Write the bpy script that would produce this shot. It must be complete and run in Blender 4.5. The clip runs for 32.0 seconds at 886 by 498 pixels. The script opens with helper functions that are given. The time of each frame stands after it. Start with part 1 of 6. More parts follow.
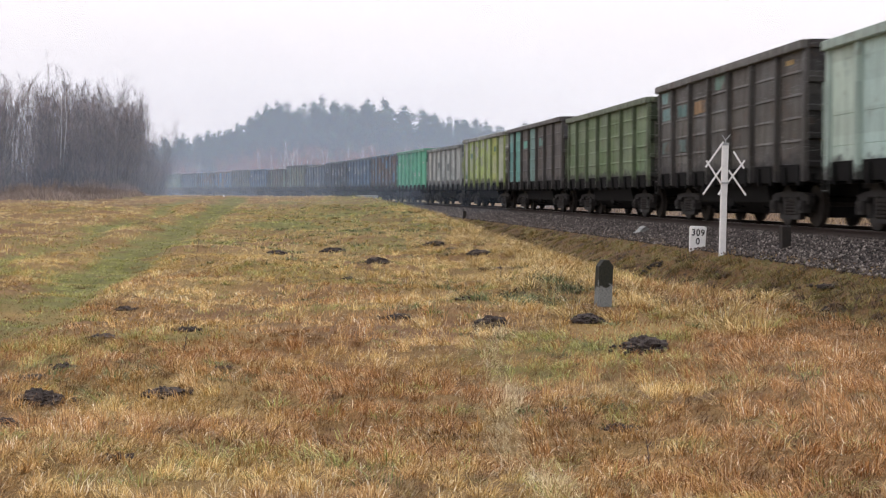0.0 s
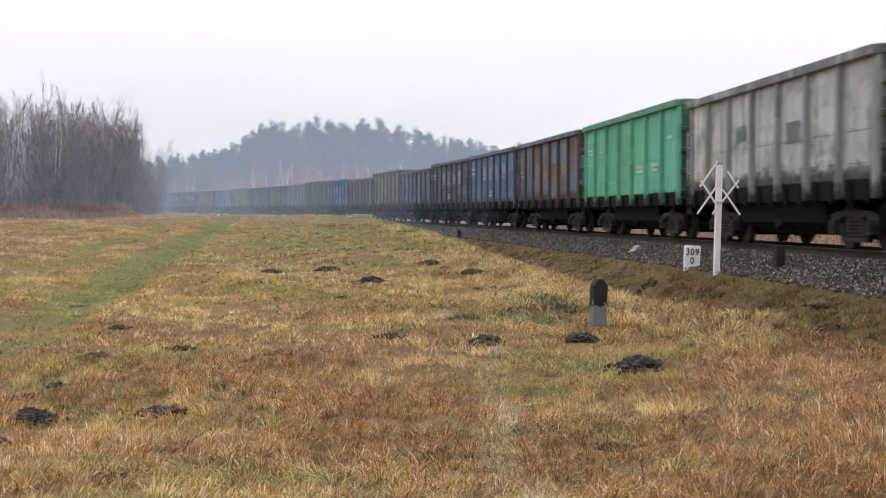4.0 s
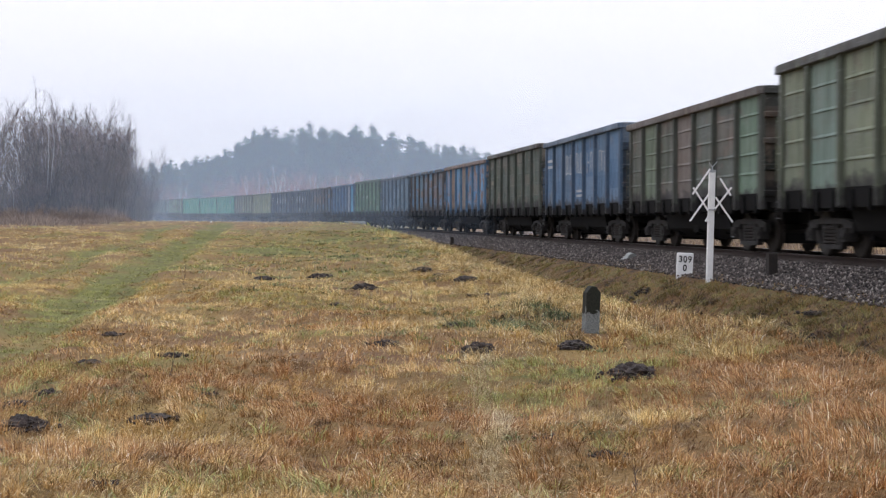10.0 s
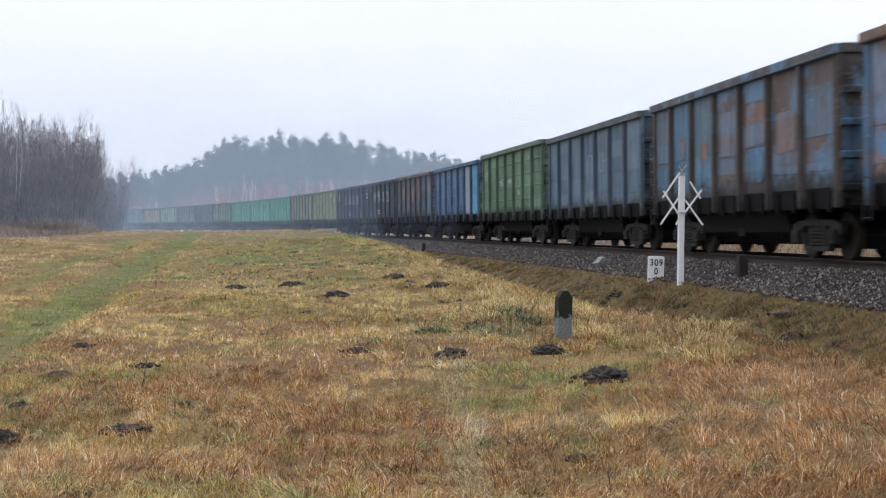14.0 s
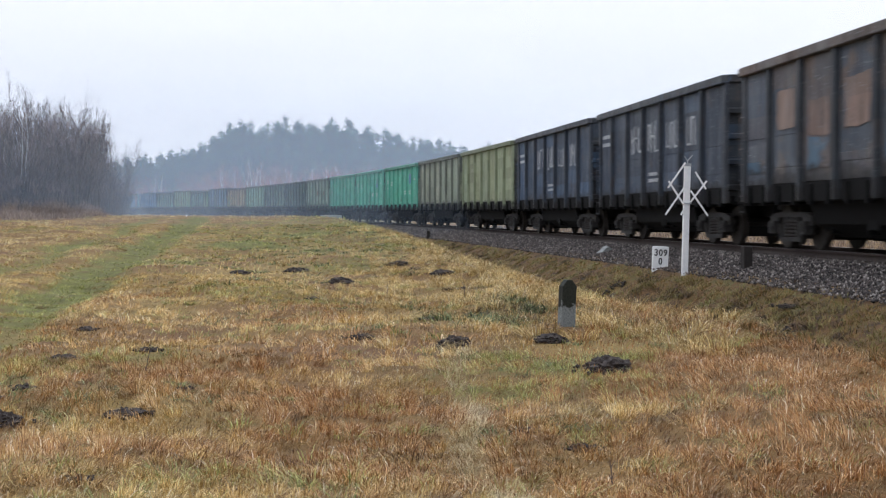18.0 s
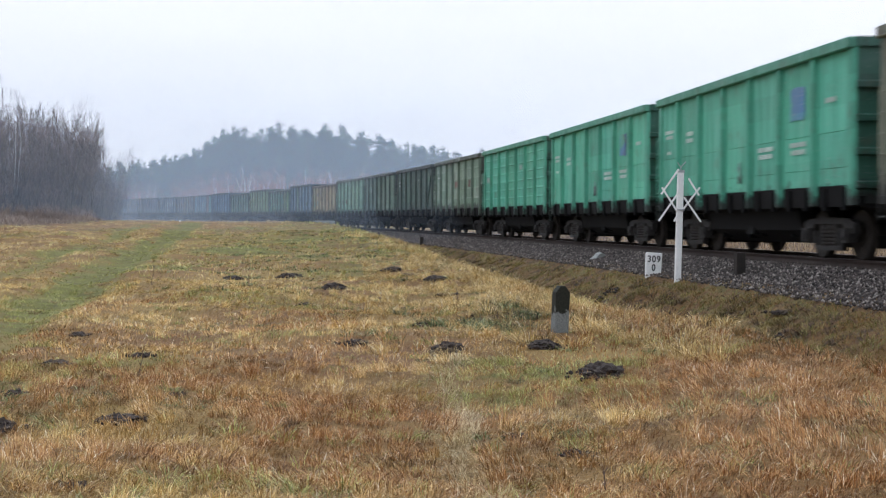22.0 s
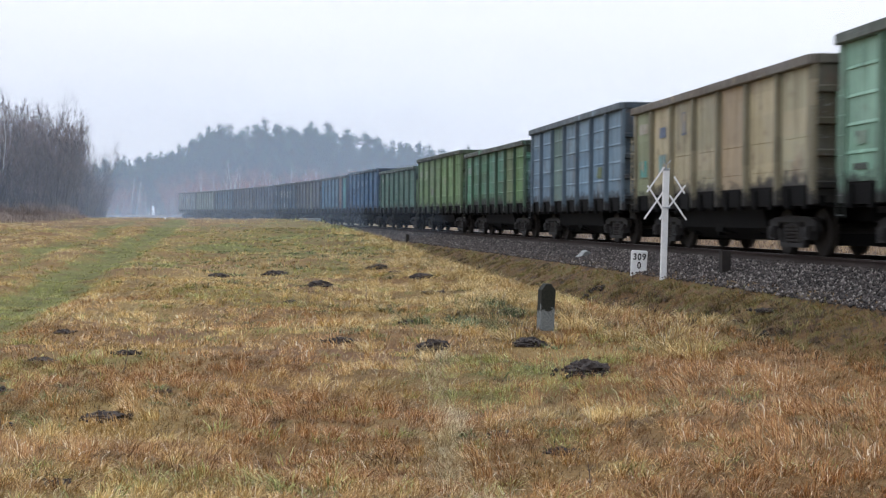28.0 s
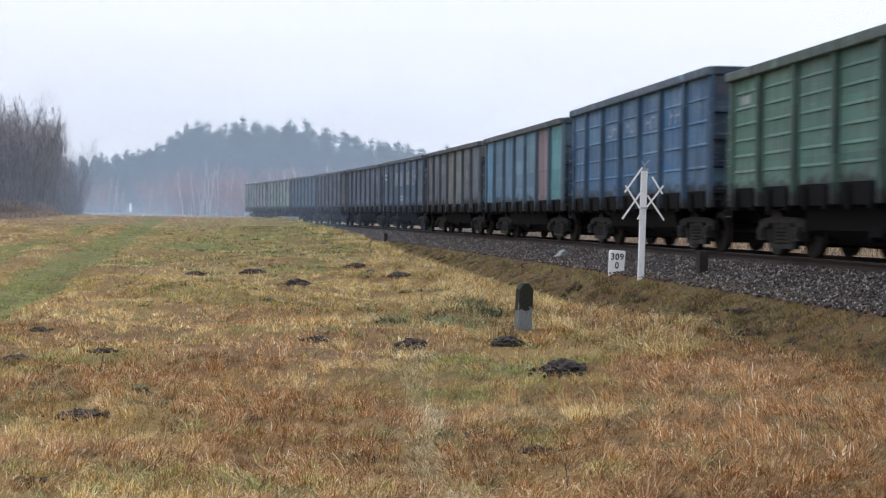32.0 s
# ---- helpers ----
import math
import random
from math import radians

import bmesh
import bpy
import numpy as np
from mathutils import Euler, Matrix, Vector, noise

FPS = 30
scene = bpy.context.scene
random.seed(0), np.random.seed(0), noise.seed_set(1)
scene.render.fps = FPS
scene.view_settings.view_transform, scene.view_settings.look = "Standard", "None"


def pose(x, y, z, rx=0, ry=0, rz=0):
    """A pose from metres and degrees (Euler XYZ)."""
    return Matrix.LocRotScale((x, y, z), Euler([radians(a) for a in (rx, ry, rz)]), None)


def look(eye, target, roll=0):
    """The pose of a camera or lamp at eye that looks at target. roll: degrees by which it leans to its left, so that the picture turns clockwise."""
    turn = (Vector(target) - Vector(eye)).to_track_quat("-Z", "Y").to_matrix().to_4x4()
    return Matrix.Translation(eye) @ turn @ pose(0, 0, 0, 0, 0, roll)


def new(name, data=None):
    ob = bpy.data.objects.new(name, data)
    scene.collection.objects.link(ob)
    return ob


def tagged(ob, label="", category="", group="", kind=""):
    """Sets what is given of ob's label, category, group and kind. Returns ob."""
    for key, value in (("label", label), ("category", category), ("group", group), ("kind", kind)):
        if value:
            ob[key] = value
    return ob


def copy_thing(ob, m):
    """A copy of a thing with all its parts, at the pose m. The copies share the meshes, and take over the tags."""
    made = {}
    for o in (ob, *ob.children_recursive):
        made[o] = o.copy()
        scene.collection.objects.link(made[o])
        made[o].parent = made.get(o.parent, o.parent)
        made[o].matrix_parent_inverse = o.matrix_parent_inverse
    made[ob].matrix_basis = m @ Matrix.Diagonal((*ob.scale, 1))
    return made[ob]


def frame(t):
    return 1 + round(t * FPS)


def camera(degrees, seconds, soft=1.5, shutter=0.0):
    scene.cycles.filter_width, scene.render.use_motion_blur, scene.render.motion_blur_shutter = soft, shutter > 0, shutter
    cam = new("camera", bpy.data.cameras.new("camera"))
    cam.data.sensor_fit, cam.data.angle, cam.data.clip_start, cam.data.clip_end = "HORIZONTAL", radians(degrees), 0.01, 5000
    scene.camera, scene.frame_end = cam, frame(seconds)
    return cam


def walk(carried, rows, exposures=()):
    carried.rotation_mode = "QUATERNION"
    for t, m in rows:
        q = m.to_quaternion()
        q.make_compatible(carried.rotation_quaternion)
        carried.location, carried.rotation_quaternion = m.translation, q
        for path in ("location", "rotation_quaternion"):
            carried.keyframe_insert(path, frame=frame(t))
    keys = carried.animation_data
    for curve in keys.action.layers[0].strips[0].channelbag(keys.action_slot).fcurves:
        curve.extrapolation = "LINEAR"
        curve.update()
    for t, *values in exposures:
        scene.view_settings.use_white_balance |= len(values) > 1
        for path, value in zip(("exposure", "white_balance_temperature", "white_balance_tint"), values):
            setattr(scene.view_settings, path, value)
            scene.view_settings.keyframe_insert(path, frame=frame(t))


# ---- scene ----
# World: rail heads near the camera at z = 0, y along the first look, metres.
EYE = 0.786
SECONDS = 32.0
cam = camera(36.43, SECONDS, soft=1.2, shutter=0.5)


def heading(yaw, pitch, roll):
    return pose(0, 0, EYE, 90 + pitch, 0, yaw) @ pose(0, 0, 0, 0, 0, roll)


walk(cam, [
    (0, heading(0, -2.405, 0)), (0.5, heading(-0.067, -2.194, 0.057)), (1, heading(-0.103, -2.093, 0.213)), (1.5, heading(-0.139, -1.986, 0.201)),
    (2, heading(-0.117, -1.898, 0.244)), (2.5, heading(-0.154, -1.826, 0.213)), (3, heading(-0.176, -1.727, 0.224)), (3.5, heading(-0.218, -1.584, 0.072)),
    (5.5, heading(-0.289, -1.659, 0.133)), (6, heading(-0.224, -1.66, 0.134)), (6.5, heading(-0.162, -1.626, 0.125)), (7, heading(-0.108, -1.601, 0.07)),
    (7.5, heading(-0.103, -1.645, 0.103)), (8, heading(-0.077, -1.632, 0.251)), (8.5, heading(-0.034, -1.582, 0.243)), (9, heading(-0.041, -1.493, 0.113)),
    (9.5, heading(-0.237, -1.432, 0.102)), (10, heading(-0.531, -1.293, 0.146)), (10.5, heading(-0.717, -1.063, 0.028)), (11, heading(-0.865, -0.824, 0.079)),
    (11.5, heading(-0.98, -0.827, -0.04)), (12, heading(-1.09, -0.816, -0.108)), (12.5, heading(-1.199, -0.945, -0.303)), (13, heading(-1.341, -0.953, -0.442)),
    (13.5, heading(-1.52, -1.017, -0.522)), (14, heading(-1.735, -1.032, -0.551)), (14.5, heading(-1.966, -1.032, -0.51)), (16.5, heading(-1.425, -1.731, -0.069)),
    (17, heading(-1.446, -1.713, -0.132)), (17.5, heading(-1.509, -1.623, 0.068)), (18, heading(-1.544, -1.554, 0.085)), (18.5, heading(-1.593, -1.492, 0.182)),
    (19, heading(-1.598, -1.439, 0.23)), (19.5, heading(-1.594, -1.423, 0.233)), (20, heading(-1.596, -1.41, 0.277)), (20.5, heading(-1.608, -1.435, 0.194)),
    (21, heading(-1.63, -1.453, 0.24)), (21.5, heading(-1.682, -1.362, 0.227)), (22, heading(-1.826, -1.302, 0.195)), (22.5, heading(-1.88, -1.292, 0.236)),
    (23, heading(-1.887, -1.329, 0.243)), (23.5, heading(-1.887, -1.382, 0.268)), (24, heading(-1.853, -1.509, 0.227)), (24.5, heading(-1.816, -1.666, 0.297)),
    (25, heading(-1.812, -1.8, 0.365)), (25.5, heading(-1.839, -1.846, 0.32)), (27.5, heading(-2.239, -1.536, 0.429)), (28, heading(-2.428, -1.401, 0.277)),
    (28.5, heading(-2.598, -1.354, 0.351)), (29, heading(-2.678, -1.34, 0.381)), (29.5, heading(-2.68, -1.307, 0.424)), (30, heading(-2.755, -1.303, 0.394)),
    (30.5, heading(-2.853, -1.376, 0.418)), (31, heading(-2.952, -1.452, 0.53)), (31.5, heading(-3.111, -1.437, 0.541)), (32, heading(-3.355, -1.432, 0.558)),
], exposures=[(0, 0.08, 7000, 17), (3, 0.08, 6880, 16), (6, 0.07, 6740, 17), (8, 0.06, 6590, 16), (10, 0.05, 6450, 14.5), (12.5, 0.03, 6300, 12), (22, 0.03, 6250, 11), (32, 0.02, 6250, 11)])

# ---- light: a bright overcast winter sky with a soft low sun behind it ----
SUN_EL, SUN_AZ = radians(30), radians(55)
world = bpy.data.worlds.new("overcast_sky")
scene.world = world
world.use_nodes = True
wn, wl = world.node_tree.nodes, world.node_tree.links
wn.clear()
w_out = wn.new("ShaderNodeOutputWorld")
w_sky = wn.new("ShaderNodeTexSky")
w_sky.sky_type, w_sky.sun_disc = "NISHITA", False
w_sky.sun_elevation, w_sky.sun_rotation = SUN_EL, SUN_AZ
w_bg1 = wn.new("ShaderNodeBackground")
w_bg1.inputs["Strength"].default_value = 0.10
wl.new(w_sky.outputs[0], w_bg1.inputs["Color"])
w_co = wn.new("ShaderNodeTexCoord")
w_sep = wn.new("ShaderNodeSeparateXYZ")
wl.new(w_co.outputs["Generated"], w_sep.inputs[0])
w_ramp = wn.new("ShaderNodeValToRGB")
w_ramp.color_ramp.elements[0].position, w_ramp.color_ramp.elements[0].color = 0.0, (1.045, 1.055, 1.12, 1)
w_ramp.color_ramp.elements[1].position, w_ramp.color_ramp.elements[1].color = 0.13, (1.085, 1.085, 1.14, 1)
e = w_ramp.color_ramp.elements.new(0.45)
e.color = (1.20, 1.235, 1.35, 1)
e = w_ramp.color_ramp.elements.new(1.0)
e.color = (1.65, 1.74, 1.9, 1)
wl.new(w_sep.outputs["Z"], w_ramp.inputs[0])
w_map = wn.new("ShaderNodeMapping")
w_map.inputs["Scale"].default_value = (2.0, 2.0, 9.0)
wl.new(w_co.outputs["Generated"], w_map.inputs[0])
w_noise = wn.new("ShaderNodeTexNoise")
w_noise.inputs["Scale"].default_value, w_noise.inputs["Detail"].default_value = 1.6, 3
wl.new(w_map.outputs[0], w_noise.inputs["Vector"])
w_cl = wn.new("ShaderNodeMapRange")
w_cl.inputs["To Min"].default_value, w_cl.inputs["To Max"].default_value = 0.93, 1.06
wl.new(w_noise.outputs[0], w_cl.inputs[0])
w_mul = wn.new("ShaderNodeVectorMath")
w_mul.operation = "SCALE"
wl.new(w_ramp.outputs[0], w_mul.inputs[0])
wl.new(w_cl.outputs[0], w_mul.inputs["Scale"])
w_bg2 = wn.new("ShaderNodeBackground")
w_bg2.inputs["Strength"].default_value = 1.0
wl.new(w_mul.outputs[0], w_bg2.inputs["Color"])
w_mix = wn.new("ShaderNodeMixShader")
w_mix.inputs[0].default_value = 0.93
wl.new(w_bg1.outputs[0], w_mix.inputs[1])
wl.new(w_bg2.outputs[0], w_mix.inputs[2])
wl.new(w_mix.outputs[0], w_out.inputs[0])

sun = new("sun", bpy.data.lights.new("sun", "SUN"))
sun.data.energy, sun.data.angle, sun.data.color = 1.3, radians(30), (1.0, 0.95, 0.87)
sun.matrix_world = look((60, 42, 42), (0, 0, 0))


# ---- materials ----
def srgb(h):
    v = [int(h[i:i + 2], 16) / 255 for i in (0, 2, 4)]
    return tuple(c / 12.92 if c <= 0.04045 else ((c + 0.055) / 1.055) ** 2.4 for c in v)


class Mat:
    """A small builder of procedural node materials."""

    def __init__(self, name, rough=0.8, metal=0.0):
        self.m = bpy.data.materials.new(name)
        self.m.use_nodes = True
        self.n, self.l = self.m.node_tree.nodes, self.m.node_tree.links
        self.b = self.n["Principled BSDF"]
        self.b.inputs["Roughness"].default_value, self.b.inputs["Metallic"].default_value = rough, metal
        self.co = self.n.new("ShaderNodeTexCoord")

    def node(self, kind, **sockets):
        nd = self.n.new(kind)
        for k, v in sockets.items():
            self.put(v, nd.inputs[k])
        return nd

    def put(self, v, socket):
        if isinstance(v, bpy.types.NodeSocket):
            self.l.new(v, socket)
        elif isinstance(v, tuple) and len(v) == 3 and socket.type == "RGBA":
            socket.default_value = (*v, 1)
        else:
            socket.default_value = v

    def noise(self, scale, detail=4, stretch=(1, 1, 1), space="Object", rough=0.55):
        mp = self.node("ShaderNodeMapping", Vector=self.co.outputs[space], Scale=stretch)
        return self.node("ShaderNodeTexNoise", Vector=mp.outputs[0], Scale=scale, Detail=detail, Roughness=rough).outputs[0]

    def ramp(self, fac, *stops):
        nd = self.node("ShaderNodeValToRGB", Fac=fac)
        el = nd.color_ramp.elements
        while len(el) < len(stops):
            el.new(0.5)
        for k, (p, c) in zip(el, stops):
            k.position, k.color = p, (*c, 1) if isinstance(c, tuple) else (c, c, c, 1)
        return nd.outputs[0]

    def mix(self, fac, a, b, how="MIX"):
        nd = self.n.new("ShaderNodeMix")
        nd.data_type, nd.blend_type = "RGBA", how
        for v, s in ((fac, nd.inputs[0]), (a, nd.inputs[6]), (b, nd.inputs[7])):
            self.put(v, s)
        return nd.outputs[2]

    def maths(self, how, a, b=0.0):
        nd = self.n.new("ShaderNodeMath")
        nd.operation = how
        self.put(a, nd.inputs[0])
        self.put(b, nd.inputs[1])
        return nd.outputs[0]

    def attr(self, name, kind="GEOMETRY"):
        nd = self.n.new("ShaderNodeAttribute")
        nd.attribute_name, nd.attribute_type = name, kind
        return nd

    def bump(self, h, strength=0.4, dist=0.02):
        nd = self.node("ShaderNodeBump", Height=h, Strength=strength, Distance=dist)
        self.l.new(nd.outputs[0], self.b.inputs["Normal"])

    def colour(self, c):
        self.put(c, self.b.inputs["Base Color"])
        return self


def plain(name, a, b, scale, rough=0.8, metal=0.0, bump=0.3, dist=0.01, stretch=(1, 1, 1), gloss=0.5):
    """Two tones mixed by noise at two scales, with fine relief."""
    m = Mat(name, rough, metal)
    n1, n2 = m.noise(scale, 5, stretch), m.noise(scale * 6.3, 3, stretch)
    m.b.inputs["Specular IOR Level"].default_value = gloss
    f = m.maths("MULTIPLY", m.maths("ADD", n1, n2), 0.5)
    m.colour(m.ramp(f, (0.36, a), (0.64, b)))
    m.bump(n2, bump, dist)
    return m.m


# wagon paint: the object's own colour, a second coat in patches, streaks of dirt and rust
def wagon_paint(name, rough):
    m = Mat(name, rough)
    oi = m.n.new("ShaderNodeObjectInfo")
    shift = m.node("ShaderNodeVectorMath")
    shift.operation = "MULTIPLY_ADD"
    cr = m.node("ShaderNodeCombineXYZ", X=oi.outputs["Random"], Y=oi.outputs["Random"], Z=oi.outputs["Random"])
    m.put(cr.outputs[0], shift.inputs[0])
    shift.inputs[1].default_value = (37.0, 11.0, 23.0)
    m.put(m.co.outputs["Object"], shift.inputs[2])

    def ns(scale, detail, stretch=(1, 1, 1)):
        mp = m.node("ShaderNodeMapping", Vector=shift.outputs[0], Scale=stretch)
        return m.node("ShaderNodeTexNoise", Vector=mp.outputs[0], Scale=scale, Detail=detail, Roughness=0.6).outputs[0]

    patch = m.attr("patch_colour", "OBJECT").outputs["Color"]
    amount = m.attr("patch_amount", "OBJECT").outputs["Fac"]
    wear = m.maths("MINIMUM", m.maths("ADD", m.maths("MULTIPLY", amount, 1.9), 0.22), 1.0)
    blotch = ns(1.3, 5)
    edge = m.maths("SUBTRACT", blotch, m.maths("SUBTRACT", 0.78, m.maths("MULTIPLY", amount, 0.56)))
    mask = m.maths("MINIMUM", m.maths("MAXIMUM", m.maths("MULTIPLY", edge, 14.0), 0.0), 1.0)
    c = m.mix(mask, oi.outputs["Color"], patch)
    z = m.node("ShaderNodeSeparateXYZ", Vector=m.co.outputs["Object"]).outputs["Z"]
    row = m.maths("FLOOR", m.maths("MULTIPLY", m.maths("SUBTRACT", z, 1.39), 2.02))
    cell = m.n.new("ShaderNodeTexWhiteNoise")
    cell.noise_dimensions = "2D"
    m.put(m.node("ShaderNodeCombineXYZ", X=m.maths("MULTIPLY", oi.outputs["Random"], 91.0), Y=row).outputs[0], cell.inputs["Vector"])
    c = m.mix(m.ramp(m.maths("MULTIPLY", cell.outputs["Value"], m.maths("ADD", amount, 0.55)), (0.55, 0.0), (0.85, 0.55)), c, patch)
    c = m.mix(0.6, c, m.ramp(cell.outputs["Value"], (0.0, 0.72), (1.0, 1.12)), "MULTIPLY")
    scratch = ns(9.0, 4, (0.35, 0.35, 3.0))
    c = m.mix(m.maths("MULTIPLY", wear, m.ramp(scratch, (0.60, 0.0), (0.72, 0.5))), c, srgb("a9aeb0"))
    streak = ns(3.2, 4, (2.2, 2.2, 0.16))
    c = m.mix(m.maths("MULTIPLY", wear, m.ramp(streak, (0.46, 0.0), (0.70, 0.6))), c, srgb("302e2d"))
    c = m.mix(m.maths("MULTIPLY", wear, m.ramp(ns(2.1, 6), (0.56, 0.0), (0.66, 0.45))), c, srgb("5a4434"))
    fine = ns(26.0, 3)
    c = m.mix(0.22, c, m.ramp(fine, (0.3, 0.25), (0.7, 1.0)), "MULTIPLY")
    dust = ns(0.8, 3)
    c = m.mix(m.maths("MULTIPLY", wear, m.ramp(dust, (0.45, 0.0), (0.75, 0.28))), c, srgb("868b8e"))
    spray = m.maths("ADD", m.maths("MULTIPLY", m.maths("SUBTRACT", m.maths("ADD", 1.13, m.maths("MULTIPLY", wear, 0.62)), z), 2.4), m.maths("MULTIPLY", m.maths("SUBTRACT", ns(4.5, 5), 0.52), 2.2))
    c = m.mix(m.ramp(spray, (0.0, 0.0), (0.16, 0.5), (0.55, 0.95)), c, srgb("131212"))
    m.colour(c)
    m.put(m.ramp(streak, (0.3, rough - 0.1), (0.7, rough + 0.25)), m.b.inputs["Roughness"])
    m.bump(fine, 0.15, 0.004)
    return m.m


M_PAINT = wagon_paint("wagon_paint", 0.55)
# near-black: holds the shade under the wagon floor as well as soot
M_GRIME_SHADE = plain("sooty_shaded_steel", srgb("070708"), srgb("0e0e0e"), 4.0, 0.85, 0.0, 0.4, 0.006, gloss=0.2)
M_BOGIE = plain("greasy_cast_steel", srgb("1a1a1c"), srgb("312e2b"), 5.0, 0.75, 0.0, 0.4, 0.006, gloss=0.35)
M_WHEEL = plain("worn_wheel_steel", srgb("1e1c1b"), srgb("38332f"), 6.0, 0.65, 0.0, gloss=0.2)
M_RAILSIDE = plain("rusty_rail", srgb("271e1a"), srgb("3b2e26"), 7.0, 0.8, 0.2)
M_RAILHEAD = plain("polished_rail_head", srgb("8a8682"), srgb("b4b0ac"), 9.0, 0.32, 0.9, 0.1, 0.002, (1, 1, 1))
M_SLEEPER = plain("oily_sleeper", srgb("40372f"), srgb("5a5046"), 5.0, 0.9, 0, 0.5, 0.01, (1, 6, 1))
M_WHITE = plain("white_painted_post", srgb("d8dadb"), srgb("f0f0ee"), 9.0, 0.55, 0, 0.15, 0.003)
M_GALV = plain("grey_galvanised", srgb("8b9093"), srgb("b4b8ba"), 12.0, 0.5, 0.3)
M_BLACK = plain("black_sign_paint", srgb("0c0d10"), srgb("17181a"), 20.0, 0.6)
M_DARKPOST = plain("tarred_post", srgb("1e1b1a"), srgb("332c27"), 9.0, 0.85)
M_CONC = plain("weathered_concrete", srgb("7d807d"), srgb("aaadaa"), 7.0, 0.9, 0, 0.5)
M_LOAD = plain("dusty_wagon_floor", srgb("2a2725"), srgb("4b443d"), 2.0, 0.95)


def mossy():
    m = Mat("mossy_dark_concrete", 0.9)
    n1, n2 = m.noise(9.0, 5), m.noise(55.0, 3)
    z = m.node("ShaderNodeSeparateXYZ", Vector=m.co.outputs["Object"]).outputs["Z"]
    low = m.maths("ADD", m.maths("MULTIPLY", m.maths("SUBTRACT", 0.31, z), 11.0), m.maths("MULTIPLY", m.maths("SUBTRACT", n1, 0.5), 7.0))
    dark = m.ramp(n2, (0.35, srgb("12130f")), (0.65, srgb("2a2c20")))
    pale = m.ramp(n2, (0.35, srgb("565a58")), (0.65, srgb("888c8a")))
    m.colour(m.mix(m.ramp(low, (0.35, 0.0), (0.65, 1.0)), dark, pale))
    m.bump(n2, 0.5, 0.006)
    return m.m


M_STONE = mossy()


def soil():
    m = Mat("fresh_dark_soil", 0.95)
    n1, n2 = m.noise(14.0, 5), m.noise(60.0, 3)
    m.colour(m.ramp(n1, (0.33, srgb("1b1614")), (0.55, srgb("362d29")), (0.75, srgb("5a4f47"))))
    m.bump(n2, 0.8, 0.02)
    return m.m


M_SOIL = soil()


def ground_mat():
    """Turf under the blades: tan, rust and green by the sheet's own zones, with two scales of patches."""
    m = Mat("winter_turf", 0.95)
    green, bare = m.attr("green").outputs["Fac"], m.attr("bare").outputs["Fac"]
    n1, n2, n3 = m.noise(0.35, 4), m.noise(2.6, 5), m.noise(19.0, 4)
    c = m.ramp(n1, (0.35, srgb("6c4a26")), (0.5, srgb("7c5e30")), (0.66, srgb("8e7640")))
    c = m.mix(m.ramp(n2, (0.4, 0.0), (0.7, 0.5)), c, srgb("58431f"))
    g = m.ramp(n2, (0.35, srgb("464a1a")), (0.65, srgb("6e702c")))
    gm = m.maths("ADD", green, m.maths("MULTIPLY", m.maths("SUBTRACT", n2, 0.5), 0.9))
    c = m.mix(m.ramp(gm, (0.30, 0.0), (0.75, 0.9)), c, g)
    n4, n5 = m.noise(1.1, 4), m.noise(7.0, 5)
    turf = m.ramp(m.maths("ADD", m.maths("MULTIPLY", n4, 0.5), m.maths("MULTIPLY", n5, 0.5)), (0.38, srgb("2a1e12")), (0.45, srgb("5a4022")), (0.52, srgb("6e5028")), (0.60, srgb("5a5426")), (0.72, srgb("866a3a")))
    c = m.mix(m.ramp(m.maths("ADD", bare, m.maths("MULTIPLY", m.maths("SUBTRACT", n2, 0.5), 0.6)), (0.35, 0.0), (0.6, 1.0)), c, turf)
    c = m.mix(0.5, c, m.ramp(n3, (0.3, 0.35), (0.7, 1.0)), "MULTIPLY")
    m.colour(c)
    m.bump(n3, 0.7, 0.05)
    return m.m


M_GROUND = ground_mat()


